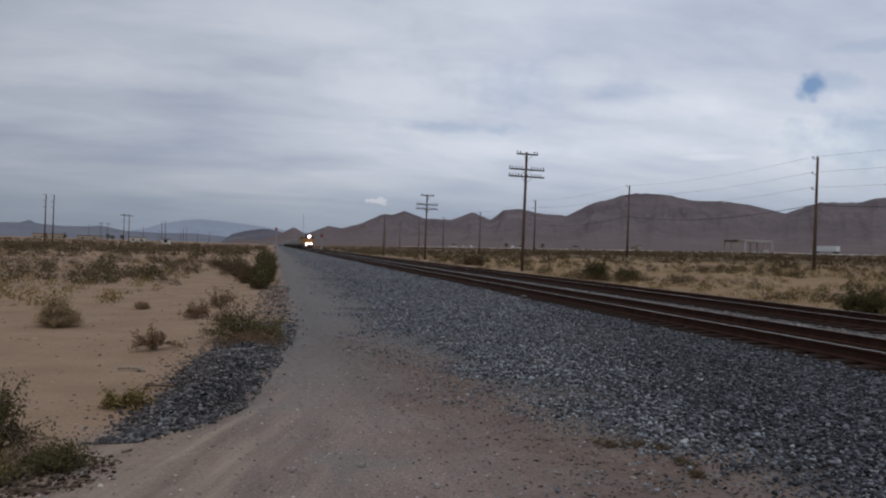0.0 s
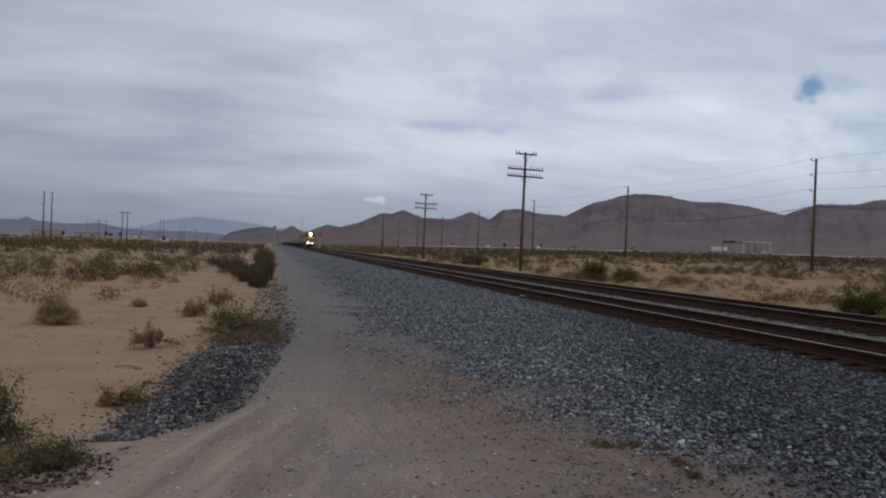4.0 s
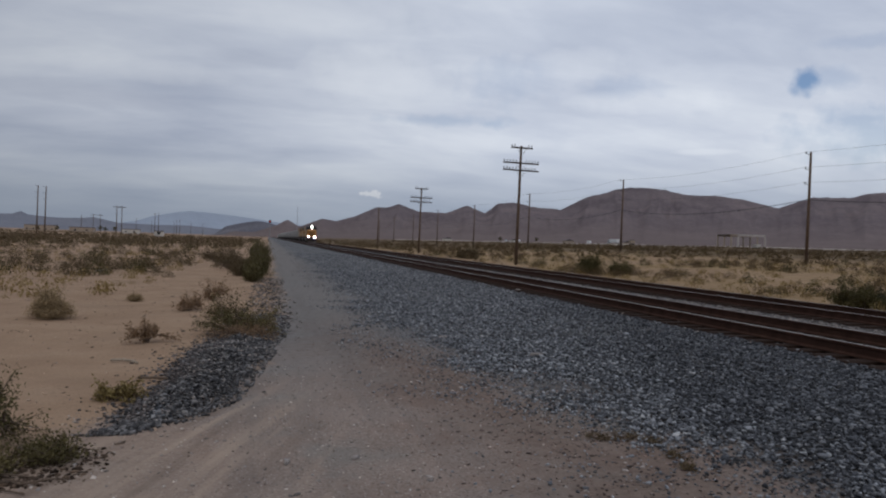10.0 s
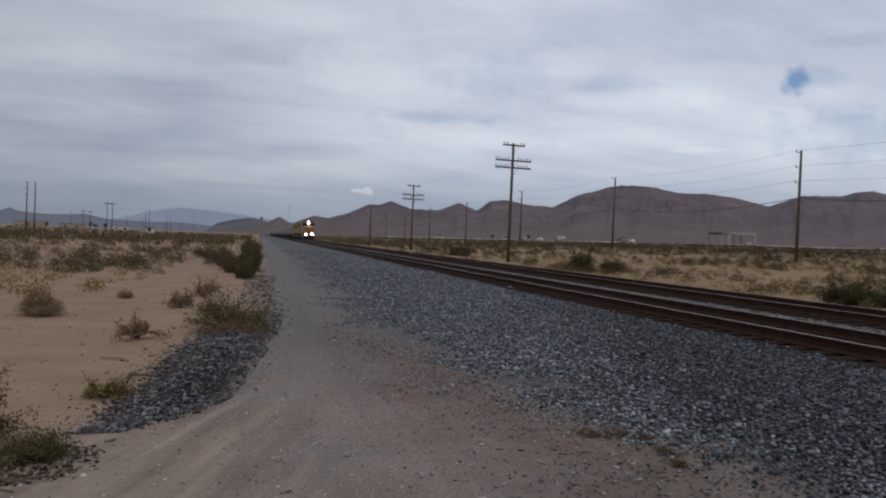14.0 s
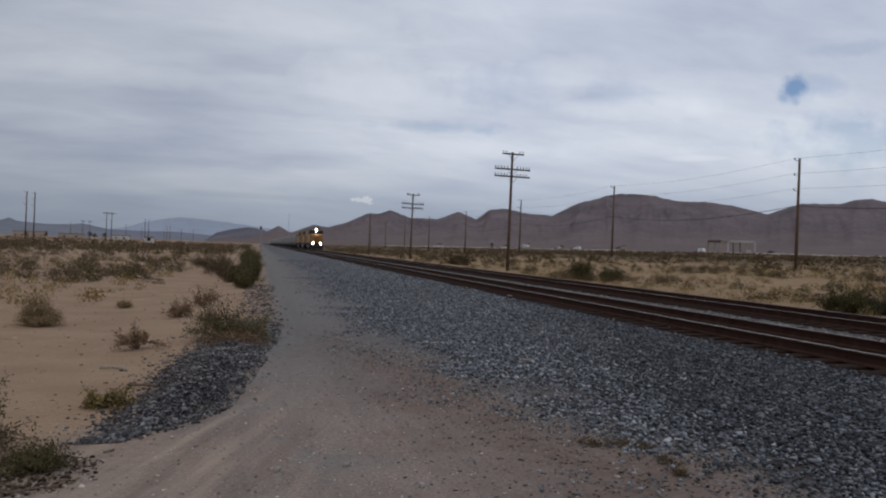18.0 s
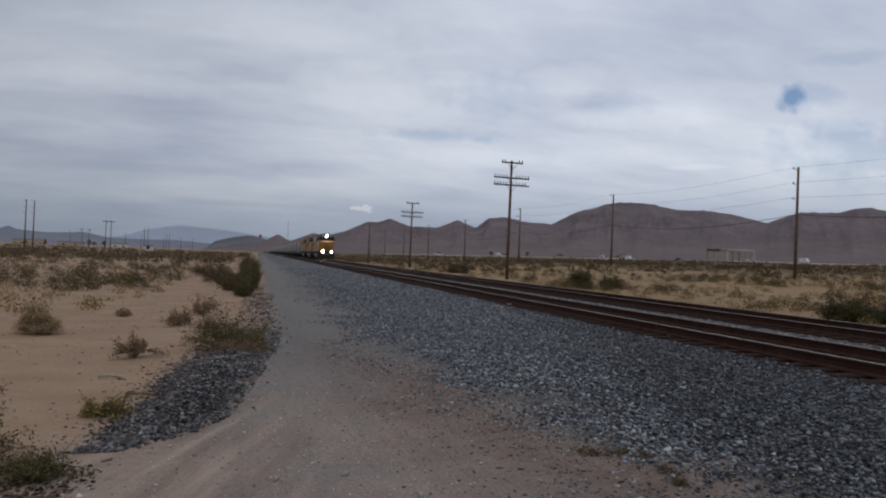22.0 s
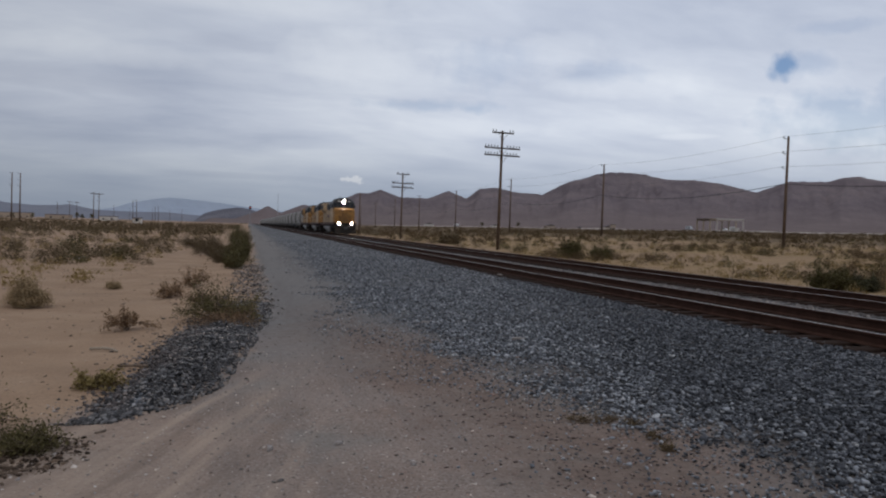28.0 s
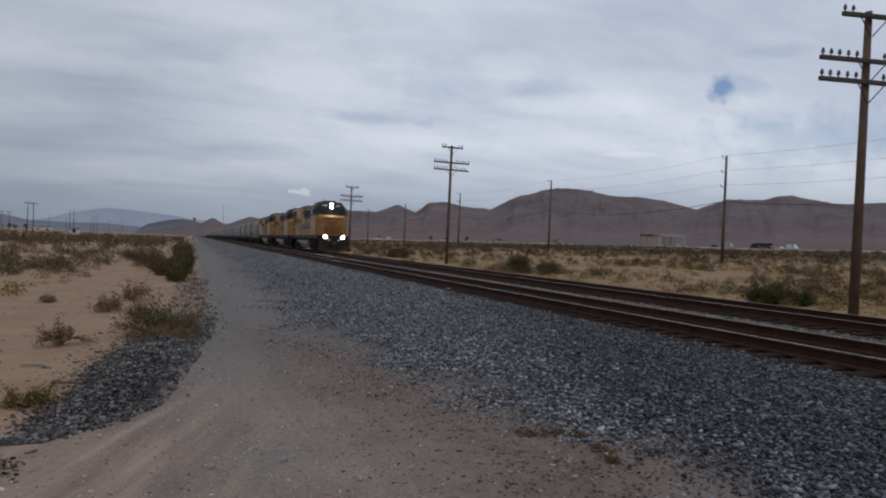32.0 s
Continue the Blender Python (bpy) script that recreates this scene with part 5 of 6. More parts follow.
def hut(name, x, y, w, d, h, wall, roof, label, turn=0, gable=True, cat="house", glazed=True):
    t = thing(name, pose(x, y, float(ground_z(x, y)) - 0.1, 0, 0, turn), label=label, category=cat)
    part("wall", box(bmesh.new(), -w / 2, w / 2, -d / 2, d / 2, 0, h), wall, t)
    bm = bmesh.new()
    if gable:
        prism(bm, [(-w / 2 - 0.4, h), (w / 2 + 0.4, h), (0, h + w * 0.2)], -d / 2 - 0.3, d / 2 + 0.3)
    else:
        box(bm, -w / 2 - 0.2, w / 2 + 0.2, -d / 2 - 0.2, d / 2 + 0.2, h, h + 0.3)
    part("roof", bm, roof, t)
    if not glazed:
        return
    for k in range(max(2, int(d / 4))):
        yy = -d / 2 + (k + 0.5) * d / max(2, int(d / 4))
        part("window", box(bmesh.new(), -w / 2 - 0.03, -w / 2 + 0.05, yy - 0.6, yy + 0.6, 1.0, 2.1), WINDOW, t)
    for k in range(max(1, int(w / 5))):
        xx = -w / 2 + (k + 0.5) * w / max(1, int(w / 5))
        part("window", box(bmesh.new(), xx - 0.6, xx + 0.6, -d / 2 - 0.03, -d / 2 + 0.05, 1.0, 2.1), WINDOW, t)


# sheds, trailers and houses along the highway, and across the valley
hut("house_trailer", 249.0, 312.0, 2.6, 3.2, 2.3, WALL_PALE, WALL_PALE, "small white trailer parked under the steel frame", 0, False, "trailer", False)
hut("billboard_hut", 262, 463, 3, 3, 4.5, WALL_TAN, ROOF_DARK, "small tan tower hut beside the highway", 0, False, "hut")
for k, (x, y, w, d, h) in enumerate(((420, 1150, 14, 9, 4), (455, 1000, 16, 10, 4.5), (390, 1500, 18, 12, 5), (500, 900, 14, 10, 4), (360, 1900, 30, 14, 6))):
    hut("house", x, y, w, d, h, WALL_PALE if k % 2 == 0 else WALL_TAN, ROOF_DARK, "pale low house at the foot of the hills")
for x, y, w, d, h, m_ in ((-87, 492, 10, 8, 3.0, WALL_PALE), (-42, 296, 3.2, 2.6, 2.2, WALL_PALE), (-118, 500, 14, 9, 3.2, WALL_TAN), (-205, 720, 26, 12, 5, WALL_TAN)):
    hut("warehouse" if w > 20 else "house", x, y, w, d, h, m_, ROOF_DARK, "pale low warehouse across the valley" if w > 20 else "pale low house across the valley", 0, False, "warehouse" if w > 20 else "house")


def tree(x, y, h, seed):
    rng = np.random.default_rng(seed)
    t = thing("tree", pose(x, y, float(ground_z(x, y))), label="dark rounded tree far across the desert", category="tree", group="far trees")
    bm = bmesh.new()
    rod(bm, (0, 0, 0), (0.1, 0, h * 0.5), h * 0.035, h * 0.02, 7)
    tips = []
    for k in range(12):
        a = rng.uniform(0, 6.283)
        tip = Vector((math.cos(a) * h * 0.3 * rng.uniform(0.3, 1), math.sin(a) * h * 0.3 * rng.uniform(0.3, 1), h * rng.uniform(0.45, 0.95)))
        rod(bm, (0.08, 0, h * rng.uniform(0.25, 0.5)), tip, h * 0.014, h * 0.005, 5)
        tips.append(tip[:])
    part("trunk", bm, TWIG, t)
    v, f = leaf_cloud(rng, np.array(tips), 90, h * 0.09, h * 0.035)
    c = fast_mesh("crown", v, f, LEAF_GREEN)
    c.parent = t


for k, (x, y, h) in enumerate(((-128, 480, 4), (-118, 600, 5), (-98, 470, 3.5), (-141, 486, 3.6), (-190, 520, 4), (-150, 700, 6), (240, 700, 6), (330, 820, 7))):
    tree(x, y, h, 300 + k)

# ---------------------------------------------------------------- the train
HOOD_PAINT = plain("dusty_orange_paint", (0.40, 0.25, 0.125), 0.65, grain=0.9, vary=0.3, dirt=(0.10, 0.066, 0.045), dirt_amount=0.95, gloss=0.12, bumpy=0.05)
YELLOW = plain("armour_yellow_paint", (0.37, 0.185, 0.052), 0.6, grain=1.6, vary=0.22, dirt=(0.15, 0.085, 0.045), dirt_amount=0.9, gloss=0.15, bumpy=0.05)
PALE_HOOD = plain("bleached_hood_paint", (0.46, 0.34, 0.22), 0.65, grain=0.9, vary=0.25, dirt=(0.13, 0.09, 0.065), dirt_amount=0.85, gloss=0.12, bumpy=0.05)
RUSTY_YELLOW = plain("stained_yellow_paint", (0.24, 0.125, 0.045), 0.65, grain=2.2, vary=0.3, dirt=(0.08, 0.05, 0.03), dirt_amount=0.8, gloss=0.12, bumpy=0.05)
FADED = plain("faded_yellow_paint", (0.50, 0.385, 0.265), 0.6, grain=1.2, vary=0.15, dirt=(0.20, 0.13, 0.08), dirt_amount=0.7, gloss=0.15, bumpy=0.05)
GREY = plain("dark_grey_paint", (0.035, 0.036, 0.04), 0.6, grain=2.0, vary=0.25, dirt=(0.04, 0.035, 0.03), dirt_amount=0.6, bumpy=0.05)
TANK_GREY = plain("light_grey_paint", (0.30, 0.30, 0.30), 0.6, grain=2.0, vary=0.2, dirt=(0.16, 0.13, 0.10), dirt_amount=0.6)
UNDER = plain("grimy_underframe", (0.022, 0.02, 0.019), 0.9, gloss=0.1, grain=4.0, vary=0.35, dirt=(0.06, 0.045, 0.035), dirt_amount=0.5)
RED = plain("red_stripe_paint", (0.085, 0.03, 0.024), 0.55, grain=2.0, vary=0.2)
WHEEL = plain("wheel_steel", (0.10, 0.085, 0.075), 0.5, 0.7, grain=6, vary=0.25)
PLATE = plain("number_plate_white", (0.7, 0.7, 0.66), 0.6, vary=0.1)
GRILLE = plain("dark_grille", (0.02, 0.02, 0.022), 0.7, vary=0.2)


def hopper_paint():
    m, n, l, p = node_mat("weathered_hopper_paint")
    co = n.new("ShaderNodeTexCoord").outputs["Object"]
    r = n.new("ShaderNodeObjectInfo").outputs["Random"]
    base = ramp(n, l, r, (0.0, (0.085, 0.085, 0.09)), (0.5, (0.155, 0.155, 0.16)), (1.0, (0.29, 0.285, 0.28)))
    mp = n.new("ShaderNodeMapping")
    mp.inputs["Scale"].default_value = (1.0, 2.2, 0.25)
    l.new(co, mp.inputs[0])
    streak = ramp(n, l, noise_tex(n, l, mp.outputs[0], 1.6, 6, 0.65), (0.42, (0, 0, 0)), (0.7, (1, 1, 1)))
    c = mix_col(n, l, calc(n, l, "MULTIPLY", streak, 0.5), base, (0.17, 0.15, 0.13))
    l.new(c, p.inputs["Base Color"])
    p.inputs["Roughness"].default_value = 0.75
    p.inputs["Specular IOR Level"].default_value = 0.12
    return m


HOPPER = hopper_paint()
RIB = plain("pale_rib_paint", (0.40, 0.40, 0.40), 0.75, grain=2.0, vary=0.2, dirt=(0.25, 0.22, 0.2), dirt_amount=0.5, gloss=0.12)
SPIN = []


def wheelset(parent, y, r, turning):
    """An axle with its two wheels; its own space turns round the axle."""
    bm = rod(bmesh.new(), (-0.95, 0, 0), (0.95, 0, 0), 0.09, seg=10)
    ax = part("wheelset", bm, WHEEL, parent)
    ax.location = (0, y, r)
    for s in (-1, 1):
        bm = rod(bmesh.new(), (s * 0.69, 0, 0), (s * 0.82, 0, 0), r, r, 24)
        rod(bm, (s * 0.66, 0, 0), (s * 0.70, 0, 0), r + 0.028, r + 0.028, 24)
        for k in range(5):
            a = k * 1.2566
            rod(bm, (s * 0.81, math.cos(a) * r * 0.55, math.sin(a) * r * 0.55), (s * 0.835, math.cos(a) * r * 0.55, math.sin(a) * r * 0.55), r * 0.1, r * 0.1, 8)
        part("wheel", bm, WHEEL, ax)
    if turning:
        SPIN.append((ax, y, r))
    return ax


def bogie(t, y, axles, r, long, turning):
    """Side frames, springs and wheelsets under a car."""
    b = part("truck_frame", box(bmesh.new(), -0.95, 0.95, y - 0.35, y + 0.35, r - 0.05, r + 0.25, 0.04), UNDER, t)
    for s in (-1, 1):
        bm = bmesh.new()
        side_prism(bm, [(y - long / 2, r + 0.1), (y - long / 2 + 0.25, r - 0.2), (y - 0.5, r - 0.22), (y - 0.4, r - 0.34), (y + 0.4, r - 0.34), (y + 0.5, r - 0.22), (y + long / 2 - 0.25, r - 0.2), (y + long / 2, r + 0.1),
                       (y + long / 2 - 0.2, r + 0.34), (y - long / 2 + 0.2, r + 0.34)], min(s * 0.98, s * 1.12), max(s * 0.98, s * 1.12))
        part("side_frame", bm, UNDER, b)
        for q in axles:
            bm = box(bmesh.new(), min(s * 1.1, s * 1.24), max(s * 1.1, s * 1.24), y + q - 0.16, y + q + 0.16, r - 0.16, r + 0.18, 0.03)
            part("axle_box", bm, UNDER, b)
            part("spring", rod(bmesh.new(), (s * 1.16, y + q + 0.32, r - 0.2), (s * 1.16, y + q + 0.32, r + 0.3), 0.09, 0.09, 8), UNDER, b)
    for q in axles:
        wheelset(t, y + q, r, turning)


def rail_run(t, name, pts, r, material, posts=()):
    bm = bmesh.new()
    for a, b in zip(pts, pts[1:]):
        rod(bm, a, b, r, seg=6)
    ob = part(name, bm, material, t)
    for x, y, z0, z1 in posts:
        part("stanchion", rod(bmesh.new(), (x, y, z0), (x, y, z1), r, seg=6), material, ob)
    return ob


def locomotive(lit, label, hood_paint):
    t = thing("locomotive", None, label=label, category="locomotive", group="locomotives of the train")
    L = 20.7
    part("underframe", box(bmesh.new(), -1.4, 1.4, 0.75, L - 0.75, 1.12, 1.52, 0.03), UNDER, t)
    part("walkway", box(bmesh.new(), -1.52, 1.52, 0.45, L - 0.45, 1.52, 1.62, 0.015), UNDER, t)
    for s in (-1, 1):
        part("sill_stripe", box(bmesh.new(), min(s * 1.4, s * 1.535), max(s * 1.4, s * 1.535), 0.9, L - 0.9, 1.36, 1.515, 0.01), RED, t, "thin red stripe along the sill")
    # both ends: pilot plate, steps, coupler, hoses
    for end, d in ((0.0, 1), (L, -1)):
        y = lambda q: end + d * q
        bm = bmesh.new()
        side_prism(bm, [(y(0.42), 1.5), (y(0.62), 1.5), (y(0.62), 0.75), (y(0.45), 0.16), (y(0.18), 0.14), (y(0.40), 0.72)], -1.42, 1.42)
        part("pilot", bm, UNDER, t, "dark grimy snow-plough pilot")
        bm = box(bmesh.new(), -0.14, 0.14, min(y(-0.3), y(0.5)), max(y(-0.3), y(0.5)), 0.72, 0.98, 0.03)
        box(bm, -0.22, 0.22, min(y(-0.4), y(-0.12)), max(y(-0.4), y(-0.12)), 0.68, 1.02, 0.05)
        part("coupler", bm, IRON, t)
        for s in (-1, 1):
            for k in range(3):
                part("step", box(bmesh.new(), min(s * 1.0, s * 1.5), max(s * 1.0, s * 1.5), min(y(0.66), y(0.92)), max(y(0.66), y(0.92)), 0.38 + k * 0.38, 0.43 + k * 0.38), UNDER, t)
            bm = bmesh.new()
            for q in (0.42, 0.54, 0.66):
                rod(bm, (s * q, y(0.4), 1.35), (s * q, y(0.12), 1.1), 0.028, seg=6)
                rod(bm, (s * q, y(0.12), 1.1), (s * q, y(0.1), 0.8), 0.028, seg=6)
            part("hose", bm, BLACK, t)
        rail_run(t, "end_rail", [(-1.45, y(0.5), 1.62), (-1.45, y(0.5), 2.55), (-0.5, y(0.5), 2.55), (-0.5, y(0.5), 1.62)], 0.022, YELLOW)
        rail_run(t, "end_rail", [(1.45, y(0.5), 1.62), (1.45, y(0.5), 2.55), (0.5, y(0.5), 2.55), (0.5, y(0.5), 1.62)], 0.022, YELLOW)
    # nose
    def loft(rings, mat_, name, lab=""):
        bm = bmesh.new()
        vs = [[bm.verts.new(p) for p in ring] for ring in rings]
        k = len(vs[0])
        for a, b in zip(vs, vs[1:]):
            for i in range(k):
                bm.faces.new((a[i], a[(i + 1) % k], b[(i + 1) % k], b[i]))
        bm.faces.new(list(reversed(vs[0])))
        bm.faces.new(vs[-1])
        bmesh.ops.recalc_face_normals(bm, faces=bm.faces[:])
        return part(name, bm, mat_, t, lab)

    def ring(y, half, z0, z1, cut):
        return [(-half, y, z0), (half, y, z0), (half, y, z1 - cut), (half - cut * 0.9, y, z1), (-half + cut * 0.9, y, z1), (-half, y, z1 - cut)]

    loft([ring(1.0, 0.98, 1.62, 3.42, 0.2), ring(1.22, 1.36, 1.62, 3.52, 0.22), ring(2.7, 1.5, 1.62, 3.72, 0.2)], YELLOW, "nose", "weathered yellow wide nose")
    part("nose_door", box(bmesh.new(), -0.36, 0.36, 0.965, 1.02, 1.7, 3.05, 0.02), RUSTY_YELLOW, t, "rust-stained yellow nose door")
    for s in (-1, 1):
        part("nose_panel", box(bmesh.new(), min(s * 0.46, s * 0.86), max(s * 0.46, s * 0.86), 0.975, 1.01, 1.72, 2.55, 0.015), RUSTY_YELLOW, t, "rust-stained yellow panel")
    part("nose_grab", rod(bmesh.new(), (-0.5, 0.94, 3.3), (0.5, 0.94, 3.3), 0.02, seg=6), YELLOW, t)
    part("nose_stripe", box(bmesh.new(), -0.92, 0.92, 0.985, 1.01, 3.22, 3.27), RED, t)
    for s in (-1, 1):
        part("nose_seam", box(bmesh.new(), min(s * 0.4, s * 0.43), max(s * 0.4, s * 0.43), 0.985, 1.0, 1.66, 3.25), GREY, t)
    # cab
    loft([ring(2.5, 1.5, 1.62, 3.73, 0.02), ring(5.35, 1.53, 1.62, 3.73, 0.02)], FADED, "cab_side", "faded beige-yellow lower cab")
    loft([ring(2.35, 1.46, 3.66, 4.85, 0.55), ring(2.6, 1.54, 3.64, 4.98, 0.56), ring(5.35, 1.56, 3.64, 4.98, 0.56)], GREY, "cab_top", "dark grey upper cab and roof")
    for s in (-1, 1):
        part("windshield", box(bmesh.new(), min(s * 0.16, s * 0.82), max(s * 0.16, s * 0.82), 2.325, 2.365, 3.86, 4.4, 0.02), WINDOW, t, "dark windshield pane")
        part("windshield", box(bmesh.new(), min(s * 0.9, s * 1.34), max(s * 0.9, s * 1.34), 2.325, 2.365, 3.9, 4.36, 0.02), WINDOW, t, "dark windshield pane")
        part("side_window", box(bmesh.new(), min(s * 1.5, s * 1.56), max(s * 1.5, s * 1.56), 3.1, 3.9, 3.72, 4.32, 0.02), WINDOW, t)
        part("side_window", box(bmesh.new(), min(s * 1.5, s * 1.56), max(s * 1.5, s * 1.56), 4.05, 4.85, 3.72, 4.32, 0.02), WINDOW, t)
        nb = part("number_board", box(bmesh.new(), min(s * 0.42, s * 0.92), max(s * 0.42, s * 0.92), 2.315, 2.37, 4.5, 4.72, 0.01), BLACK, t)
        for k in range(4):
            q = s * 0.67 - 0.18 + k * 0.12
            part("plate_bar", box(bmesh.new(), q - 0.035, q + 0.035, 2.305, 2.318, 4.54, 4.68), PLATE, nb)
        part("mirror", box(bmesh.new(), min(s * 1.56, s * 1.72), max(s * 1.56, s * 1.72), 3.0, 3.05, 3.8, 4.15), BLACK, t)
        part("cab_door", box(bmesh.new(), min(s * 1.5, s * 1.545), max(s * 1.5, s * 1.545), 4.95, 5.3, 1.7, 3.6, 0.01), FADED, t)
    part("headlight_housing", box(bmesh.new(), -0.18, 0.18, 2.22, 2.42, 4.3, 4.85, 0.05), GREY, t)
    part("air_conditioner", box(bmesh.new(), -0.62, 0.62, 3.2, 4.6, 4.95, 5.13, 0.05), GREY, t)
    part("horn", rod(bmesh.new(), (0.4, 2.9, 5.08), (0.4, 3.3, 5.08), 0.09, 0.03, 8), IRON, t)
    part("antenna", rod(bmesh.new(), (-0.3, 4.9, 4.95), (-0.3, 4.9, 5.4), 0.015, seg=5), IRON, t)
    lamp = HEAD_LAMP if lit else WINDOW
    for z in (4.44, 4.70):
        part("headlight", rod(bmesh.new(), (0, 2.22, z), (0, 2.195, z), 0.11, 0.11, 16), lamp, t, "lit white headlight" if lit else "unlit headlight")
    for s in (-1, 1):
        h = part("ditch_light_housing", rod(bmesh.new(), (s * 0.86, 0.62, 1.5), (s * 0.86, 0.4, 1.5), 0.16, 0.16, 14), GREY, t)
        part("ditch_light", rod(bmesh.new(), (s * 0.86, 0.40, 1.5), (s * 0.86, 0.385, 1.5), 0.12, 0.12, 16), lamp, h, "lit white ditch light" if lit else "unlit ditch light")
    # long hood
    hood = [(-1.0, 1.62), (1.0, 1.62), (1.0, 4.05), (0.72, 4.42), (-0.72, 4.42), (-1.0, 4.05)]
    part("hood", prism(bmesh.new(), hood, 5.35, 19.75), hood_paint, t, "dusty orange-yellow long hood")
    part("hood_roof", prism(bmesh.new(), [(-1.02, 4.04), (-0.74, 4.43), (0.74, 4.43), (1.02, 4.04), (1.02, 4.1), (0.76, 4.5), (-0.76, 4.5), (-1.02, 4.1)], 5.4, 19.7), GREY, t, "dark grey hood roof")
    part("filter_box", prism(bmesh.new(), [(-1.4, 2.9), (1.4, 2.9), (1.4, 4.3), (1.0, 4.7), (-1.0, 4.7), (-1.4, 4.3)], 5.4, 7.4), FADED, t)
    part("brake_hatch", prism(bmesh.new(), [(-1.3, 3.5), (1.3, 3.5), (1.35, 4.35), (0.95, 4.72), (-0.95, 4.72), (-1.35, 4.35)], 8.2, 11.4), GREY, t)
    part("radiator", prism(bmesh.new(), [(-1.02, 3.15), (1.02, 3.15), (1.48, 3.65), (1.48, 4.45), (1.2, 4.72), (-1.2, 4.72), (-1.48, 4.45), (-1.48, 3.65)], 15.4, 19.7), hood_paint, t)
    for s in (-1, 1):
        part("radiator_grille", box(bmesh.new(), min(s * 1.47, s * 1.5), max(s * 1.47, s * 1.5), 15.7, 19.4, 3.75, 4.35), GRILLE, t)
        part("filter_grille", box(bmesh.new(), min(s * 1.39, s * 1.42), max(s * 1.39, s * 1.42), 5.6, 7.2, 3.3, 4.2), GRILLE, t)
        part("brake_grille", box(bmesh.new(), min(s * 1.31, s * 1.36), max(s * 1.31, s * 1.36), 8.4, 11.2, 3.6, 4.25), GRILLE, t)
        for k in range(12):
            y0 = 7.6 + k * 0.62
            part("hood_door", box(bmesh.new(), min(s * 0.99, s * 1.025), max(s * 0.99, s * 1.025), y0 + 0.03, y0 + 0.57, 1.75, 3.35, 0.008), hood_paint, t)
        bm = bmesh.new()
        for k in range(11):
            box(bm, min(s * 1.02, s * 1.035), max(s * 1.02, s * 1.035), 8.0 + k * 0.62, 8.38 + k * 0.62, 2.35, 2.85)
        part("lettering_bar", bm, RED, t)
        rail_run(t, "handrail", [(s * 1.48, 5.6, 1.62), (s * 1.48, 5.6, 2.65), (s * 1.48, L - 0.8, 2.65), (s * 1.48, L - 0.8, 1.62)], 0.022, FADED, [(s * 1.48, 7.0 + k * 1.7, 1.62, 2.65) for k in range(8)])
    for y in (8.9, 10.5):
        part("brake_fan", rod(bmesh.new(), (0, y, 4.72), (0, y, 4.9), 0.62, 0.6, 20), GREY, t)
    for y in (16.2, 17.55, 18.9):
        part("radiator_fan", rod(bmesh.new(), (0, y, 4.72), (0, y, 4.92), 0.6, 0.58, 20), GREY, t)
    part("exhaust_stack", box(bmesh.new(), -0.22, 0.22, 12.2, 13.6, 4.5, 4.85, 0.04), BLACK, t)
    part("fuel_tank", prism(bmesh.new(), [(-1.35, 1.1), (-1.4, 0.75), (-1.15, 0.32), (1.15, 0.32), (1.4, 0.75), (1.35, 1.1)], 7.6, 13.0), TANK_GREY, t, "light grey fuel tank")
    for s in (-1, 1):
        part("air_reservoir", rod(bmesh.new(), (s * 1.28, 13.2, 0.95), (s * 1.28, 15.0, 0.95), 0.17, 0.17, 12), TANK_GREY, t)
    bogie(t, 4.6, (-1.95, 0.0, 1.95), 0.53, 5.0, lit)
    bogie(t, L - 4.6, (-1.95, 0.0, 1.95), 0.53, 5.0, lit)
    return t


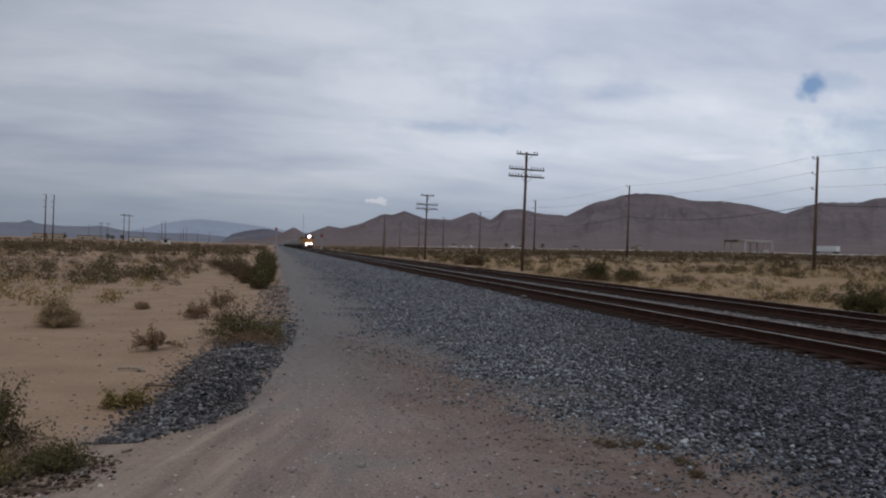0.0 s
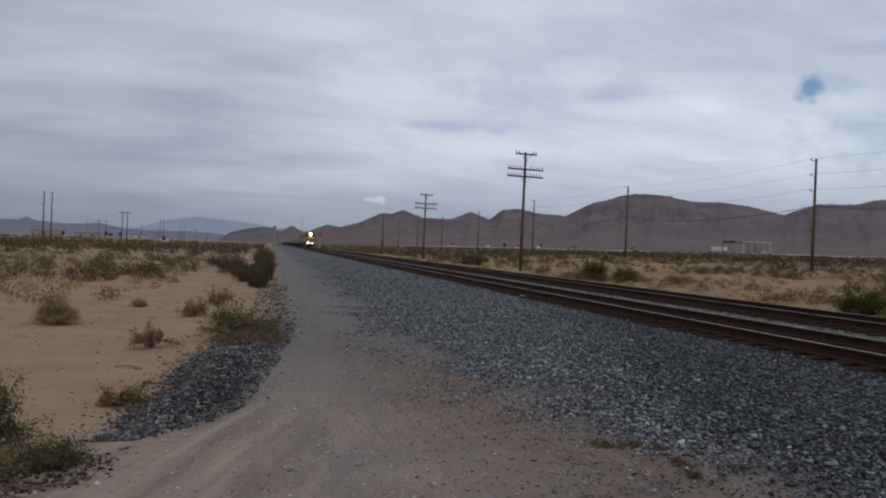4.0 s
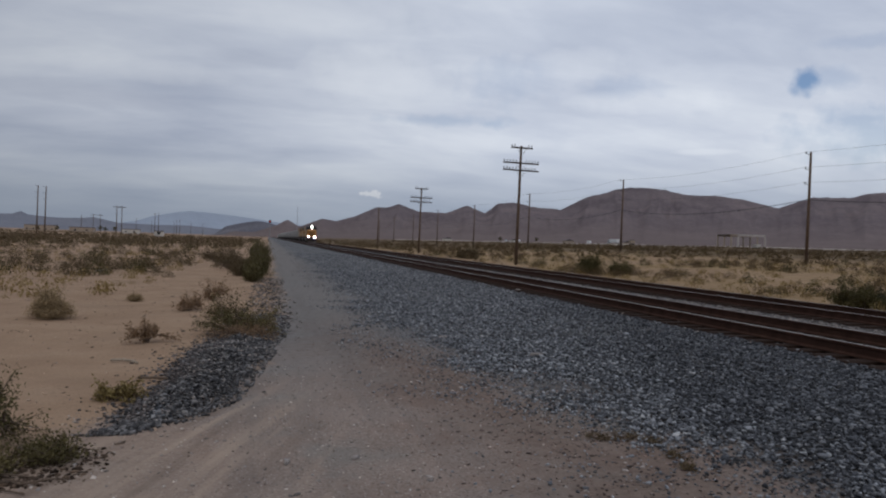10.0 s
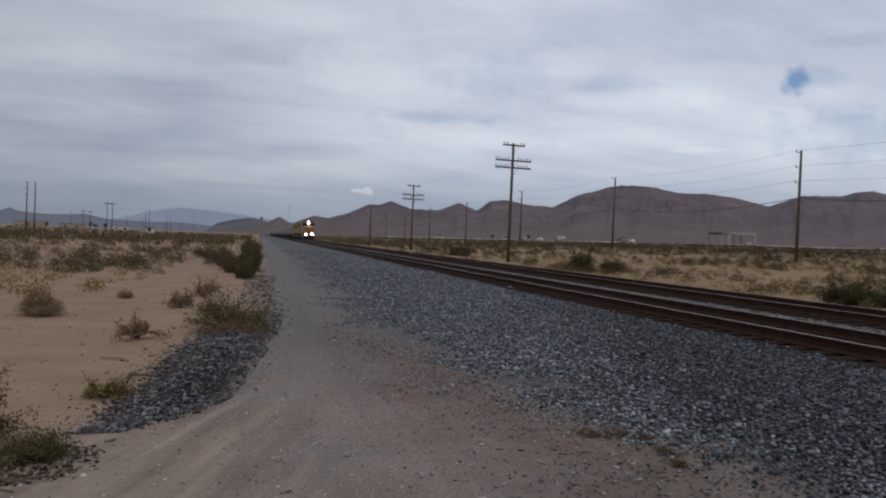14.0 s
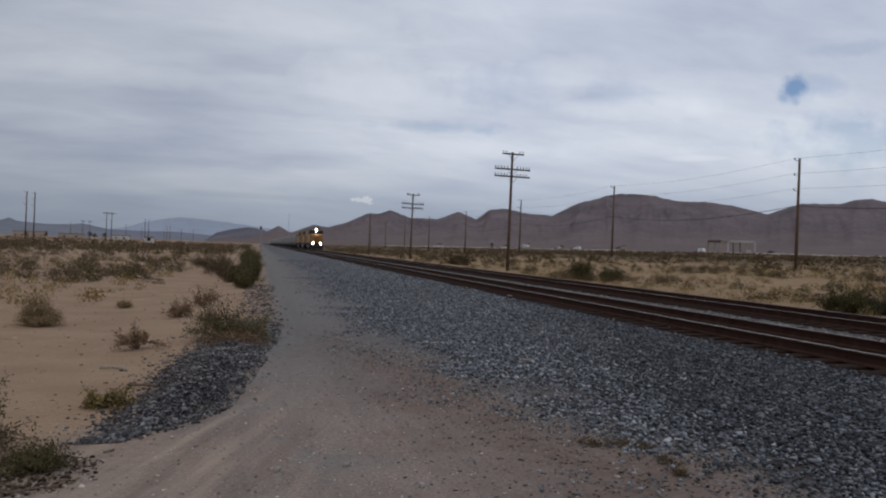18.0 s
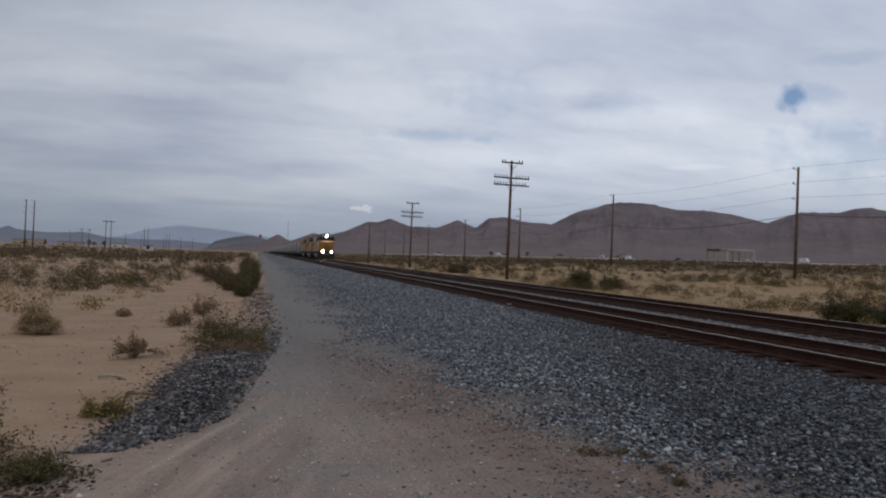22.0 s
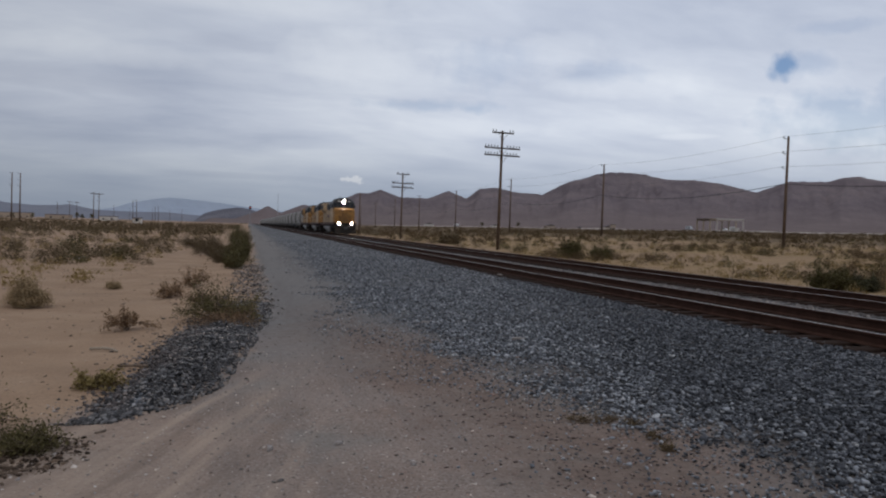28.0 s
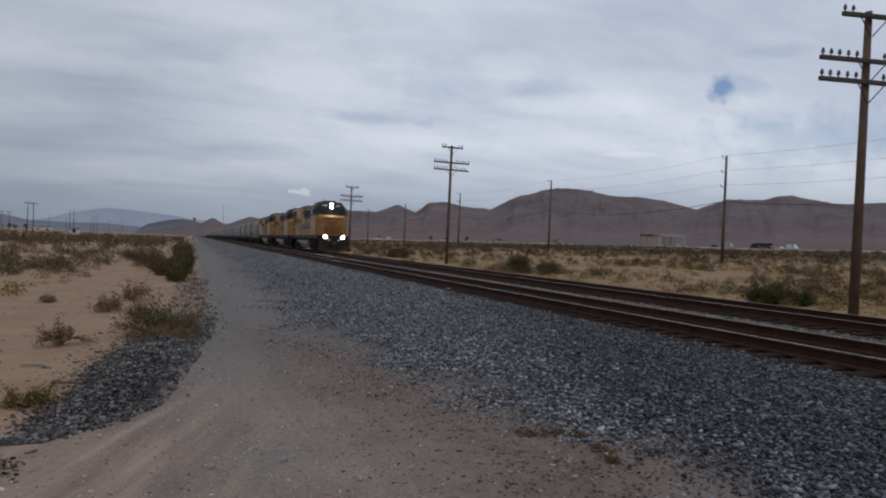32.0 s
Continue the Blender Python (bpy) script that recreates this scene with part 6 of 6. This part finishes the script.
def hopper_car():
    t = thing("hopper_car", None, label="silver-grey round-sided covered hopper car with vertical ribs", category="hopper car", group="hopper cars of the train")
    L = 15.8

    def section(y, k, lift=0.0):
        out = []
        for i in range(22):
            a = 6.28319 * i / 22
            c, s = math.cos(a), math.sin(a)
            x = 1.56 * math.copysign(abs(c) ** 0.62, c) * k
            z = 2.72 + 1.62 * math.copysign(abs(s) ** 0.72, s) * k + lift
            out.append((x, y, z))
        return out

    bm = bmesh.new()
    rings = [[bm.verts.new(p) for p in section(*q)] for q in ((1.9, 0.9, 0.1), (2.1, 0.98), (2.6, 1.0), (L - 2.6, 1.0), (L - 2.1, 0.98), (L - 1.9, 0.9, 0.1))]
    for a, b in zip(rings, rings[1:]):
        for i in range(22):
            bm.faces.new((a[i], a[(i + 1) % 22], b[(i + 1) % 22], b[i]))
    bm.faces.new(list(reversed(rings[0])))
    bm.faces.new(rings[-1])
    bmesh.ops.recalc_face_normals(bm, faces=bm.faces[:])
    part("body", bm, HOPPER, t, "", True)
    bm = bmesh.new()
    a = [bm.verts.new((x * 1.045, -0.07, 2.72 + (z - 2.72) * 1.02)) for x, y, z in section(0, 1)]
    b = [bm.verts.new((x * 1.045, 0.07, z_)) for x, z_ in ((v.co.x / 1.045, v.co.z) for v in a)]
    for i in range(22):
        bm.faces.new((a[i], a[(i + 1) % 22], b[(i + 1) % 22], b[i]))
    bm.faces.new(list(reversed(a)))
    bm.faces.new(b)
    rib = part("rib", bm, RIB, t, "paler upright rib")
    rib.location.y = 2.7
    for k in range(1, 9):
        shared("rib", rib.data, t, pose(0, 2.7 + k * (L - 5.4) / 8, 0))
    # end faces get the pale paint to stand for sky light falling on them
    for y, d in ((1.86, -1), (L - 1.86, 1)):
        bm = bmesh.new()
        f = bm.faces.new([bm.verts.new((x * 0.93, y, 2.82 + (z - 2.72) * 0.93)) for x, _, z in section(0, 0.95)])
        bmesh.ops.solidify(bm, geom=[f], thickness=0.05)
        part("end_plate", bm, RIB, t, "flat end plate, painted pale for the sky light it catches")
    part("roof_walk", box(bmesh.new(), -0.45, 0.45, 1.6, L - 1.6, 4.36, 4.42), GALV, t)
    hatch = part("hatch", rod(bmesh.new(), (0, 0, 4.42), (0, 0, 4.56), 0.3, 0.26, 12), HOPPER, t)
    hatch.location.y = 3.2
    for k in range(1, 5):
        shared("hatch", hatch.data, t, pose(0, 3.2 + k * (L - 6.4) / 4, 0))
    for s in (-1, 1):
        part("side_sill", box(bmesh.new(), min(s * 1.36, s * 1.5), max(s * 1.36, s * 1.5), 0.9, L - 0.9, 1.18, 1.42, 0.02), HOPPER, t)
    for end, d in ((0.0, 1), (L, -1)):
        part("end_platform", box(bmesh.new(), -1.4, 1.4, min(end + d * 0.35, end + d * 2.3), max(end + d * 0.35, end + d * 2.3), 1.1, 1.24), UNDER, t)
        part("coupler", box(bmesh.new(), -0.16, 0.16, min(end - d * 0.1, end + d * 0.5), max(end - d * 0.1, end + d * 0.5), 0.74, 1.0, 0.03), IRON, t)
        for s in (-1, 1):
            part("corner_post", rod(bmesh.new(), (s * 1.25, end + d * 0.5, 1.24), (s * 1.25, end + d * 0.5, 3.9), 0.05, seg=6), HOPPER, t)
            bm = bmesh.new()
            for k in range(8):
                rod(bm, (s * 1.45, end + d * 0.5, 0.6 + k * 0.42), (s * 1.45, end + d * 0.95, 0.6 + k * 0.42), 0.015, seg=4)
            for q in (0.5, 0.95):
                rod(bm, (s * 1.45, end + d * q, 0.5), (s * 1.45, end + d * q, 3.9), 0.018, seg=4)
            part("ladder", bm, HOPPER, t)
        bogie(t, end + d * 2.0, (-0.88, 0.88), 0.46, 2.3, False)
    for k in range(3):
        y = 5.0 + k * 2.9
        bm = bmesh.new()
        vs = [[bm.verts.new((sx * q, y + sy * w, z)) for sx, sy in ((-1, -1), (1, -1), (1, 1), (-1, 1))] for q, w, z in ((0.4, 0.3, 0.36), (0.42, 0.32, 0.5), (1.3, 1.35, 1.5))]
        for a, b in zip(vs, vs[1:]):
            for i in range(4):
                bm.faces.new((a[i], a[(i + 1) % 4], b[(i + 1) % 4], b[i]))
        bm.faces.new(list(reversed(vs[0])))
        bmesh.ops.recalc_face_normals(bm, faces=bm.faces[:])
        part("hopper_bay", bm, HOPPER, t)
    return t


# where the lead engine's lamp is along the track, second by second
RUN = ((0, 278), (3, 262.5), (6, 246), (9, 229), (13, 205.5), (16.5, 181), (19, 163.5), (22, 142.8), (25, 121.8), (28, 101.6), (30, 86.7), (32, 71.4))
TRAIN = []


SIZE = 1.045


def make_train():
    first = locomotive(True, "yellow and grey diesel locomotive leading the train, headlights lit", PALE_HOOD)
    second = locomotive(False, "faded yellow diesel locomotive coupled behind the leader", HOOD_PAINT)
    cars = [first, second, copy_thing(second, pose(0, 0, 0)), hopper_car()]
    cars[2]["label"] = "faded yellow diesel locomotive coupled to the hopper cars"
    cars += [copy_thing(cars[3], pose(0, 0, 0)) for _ in range(32)]
    back = -2.3
    for k, ob in enumerate(cars):
        ob.scale = (SIZE, SIZE, SIZE)
        TRAIN.append((ob, back * SIZE))
        back += 21.3 if k < 3 else 16.3


make_train()


def along(t):
    return float(np.interp(t, [r[0] for r in RUN], [r[1] for r in RUN]))


def motions():
    for ob, back in TRAIN:
        walk(ob, [(t, pose(TRACK_B, y + back, RAIL_TOP)) for t, y in RUN])
    for ax, y, r in SPIN:
        walk(ax, [(k / 10, pose(0, y, r, math.degrees((RUN[0][1] - along(k / 10)) / r) % 360.0)) for k in range(321)])
    for ob, lane, start, speed in TRAFFIC:
        turn = 0 if speed > 0 else 180
        walk(ob, [(t, pose(ROAD_X + lane, start + speed * t, road_z(start + speed * t), 0, 0, turn)) for t in (0, 8, 16, 24, 32)])


motions()
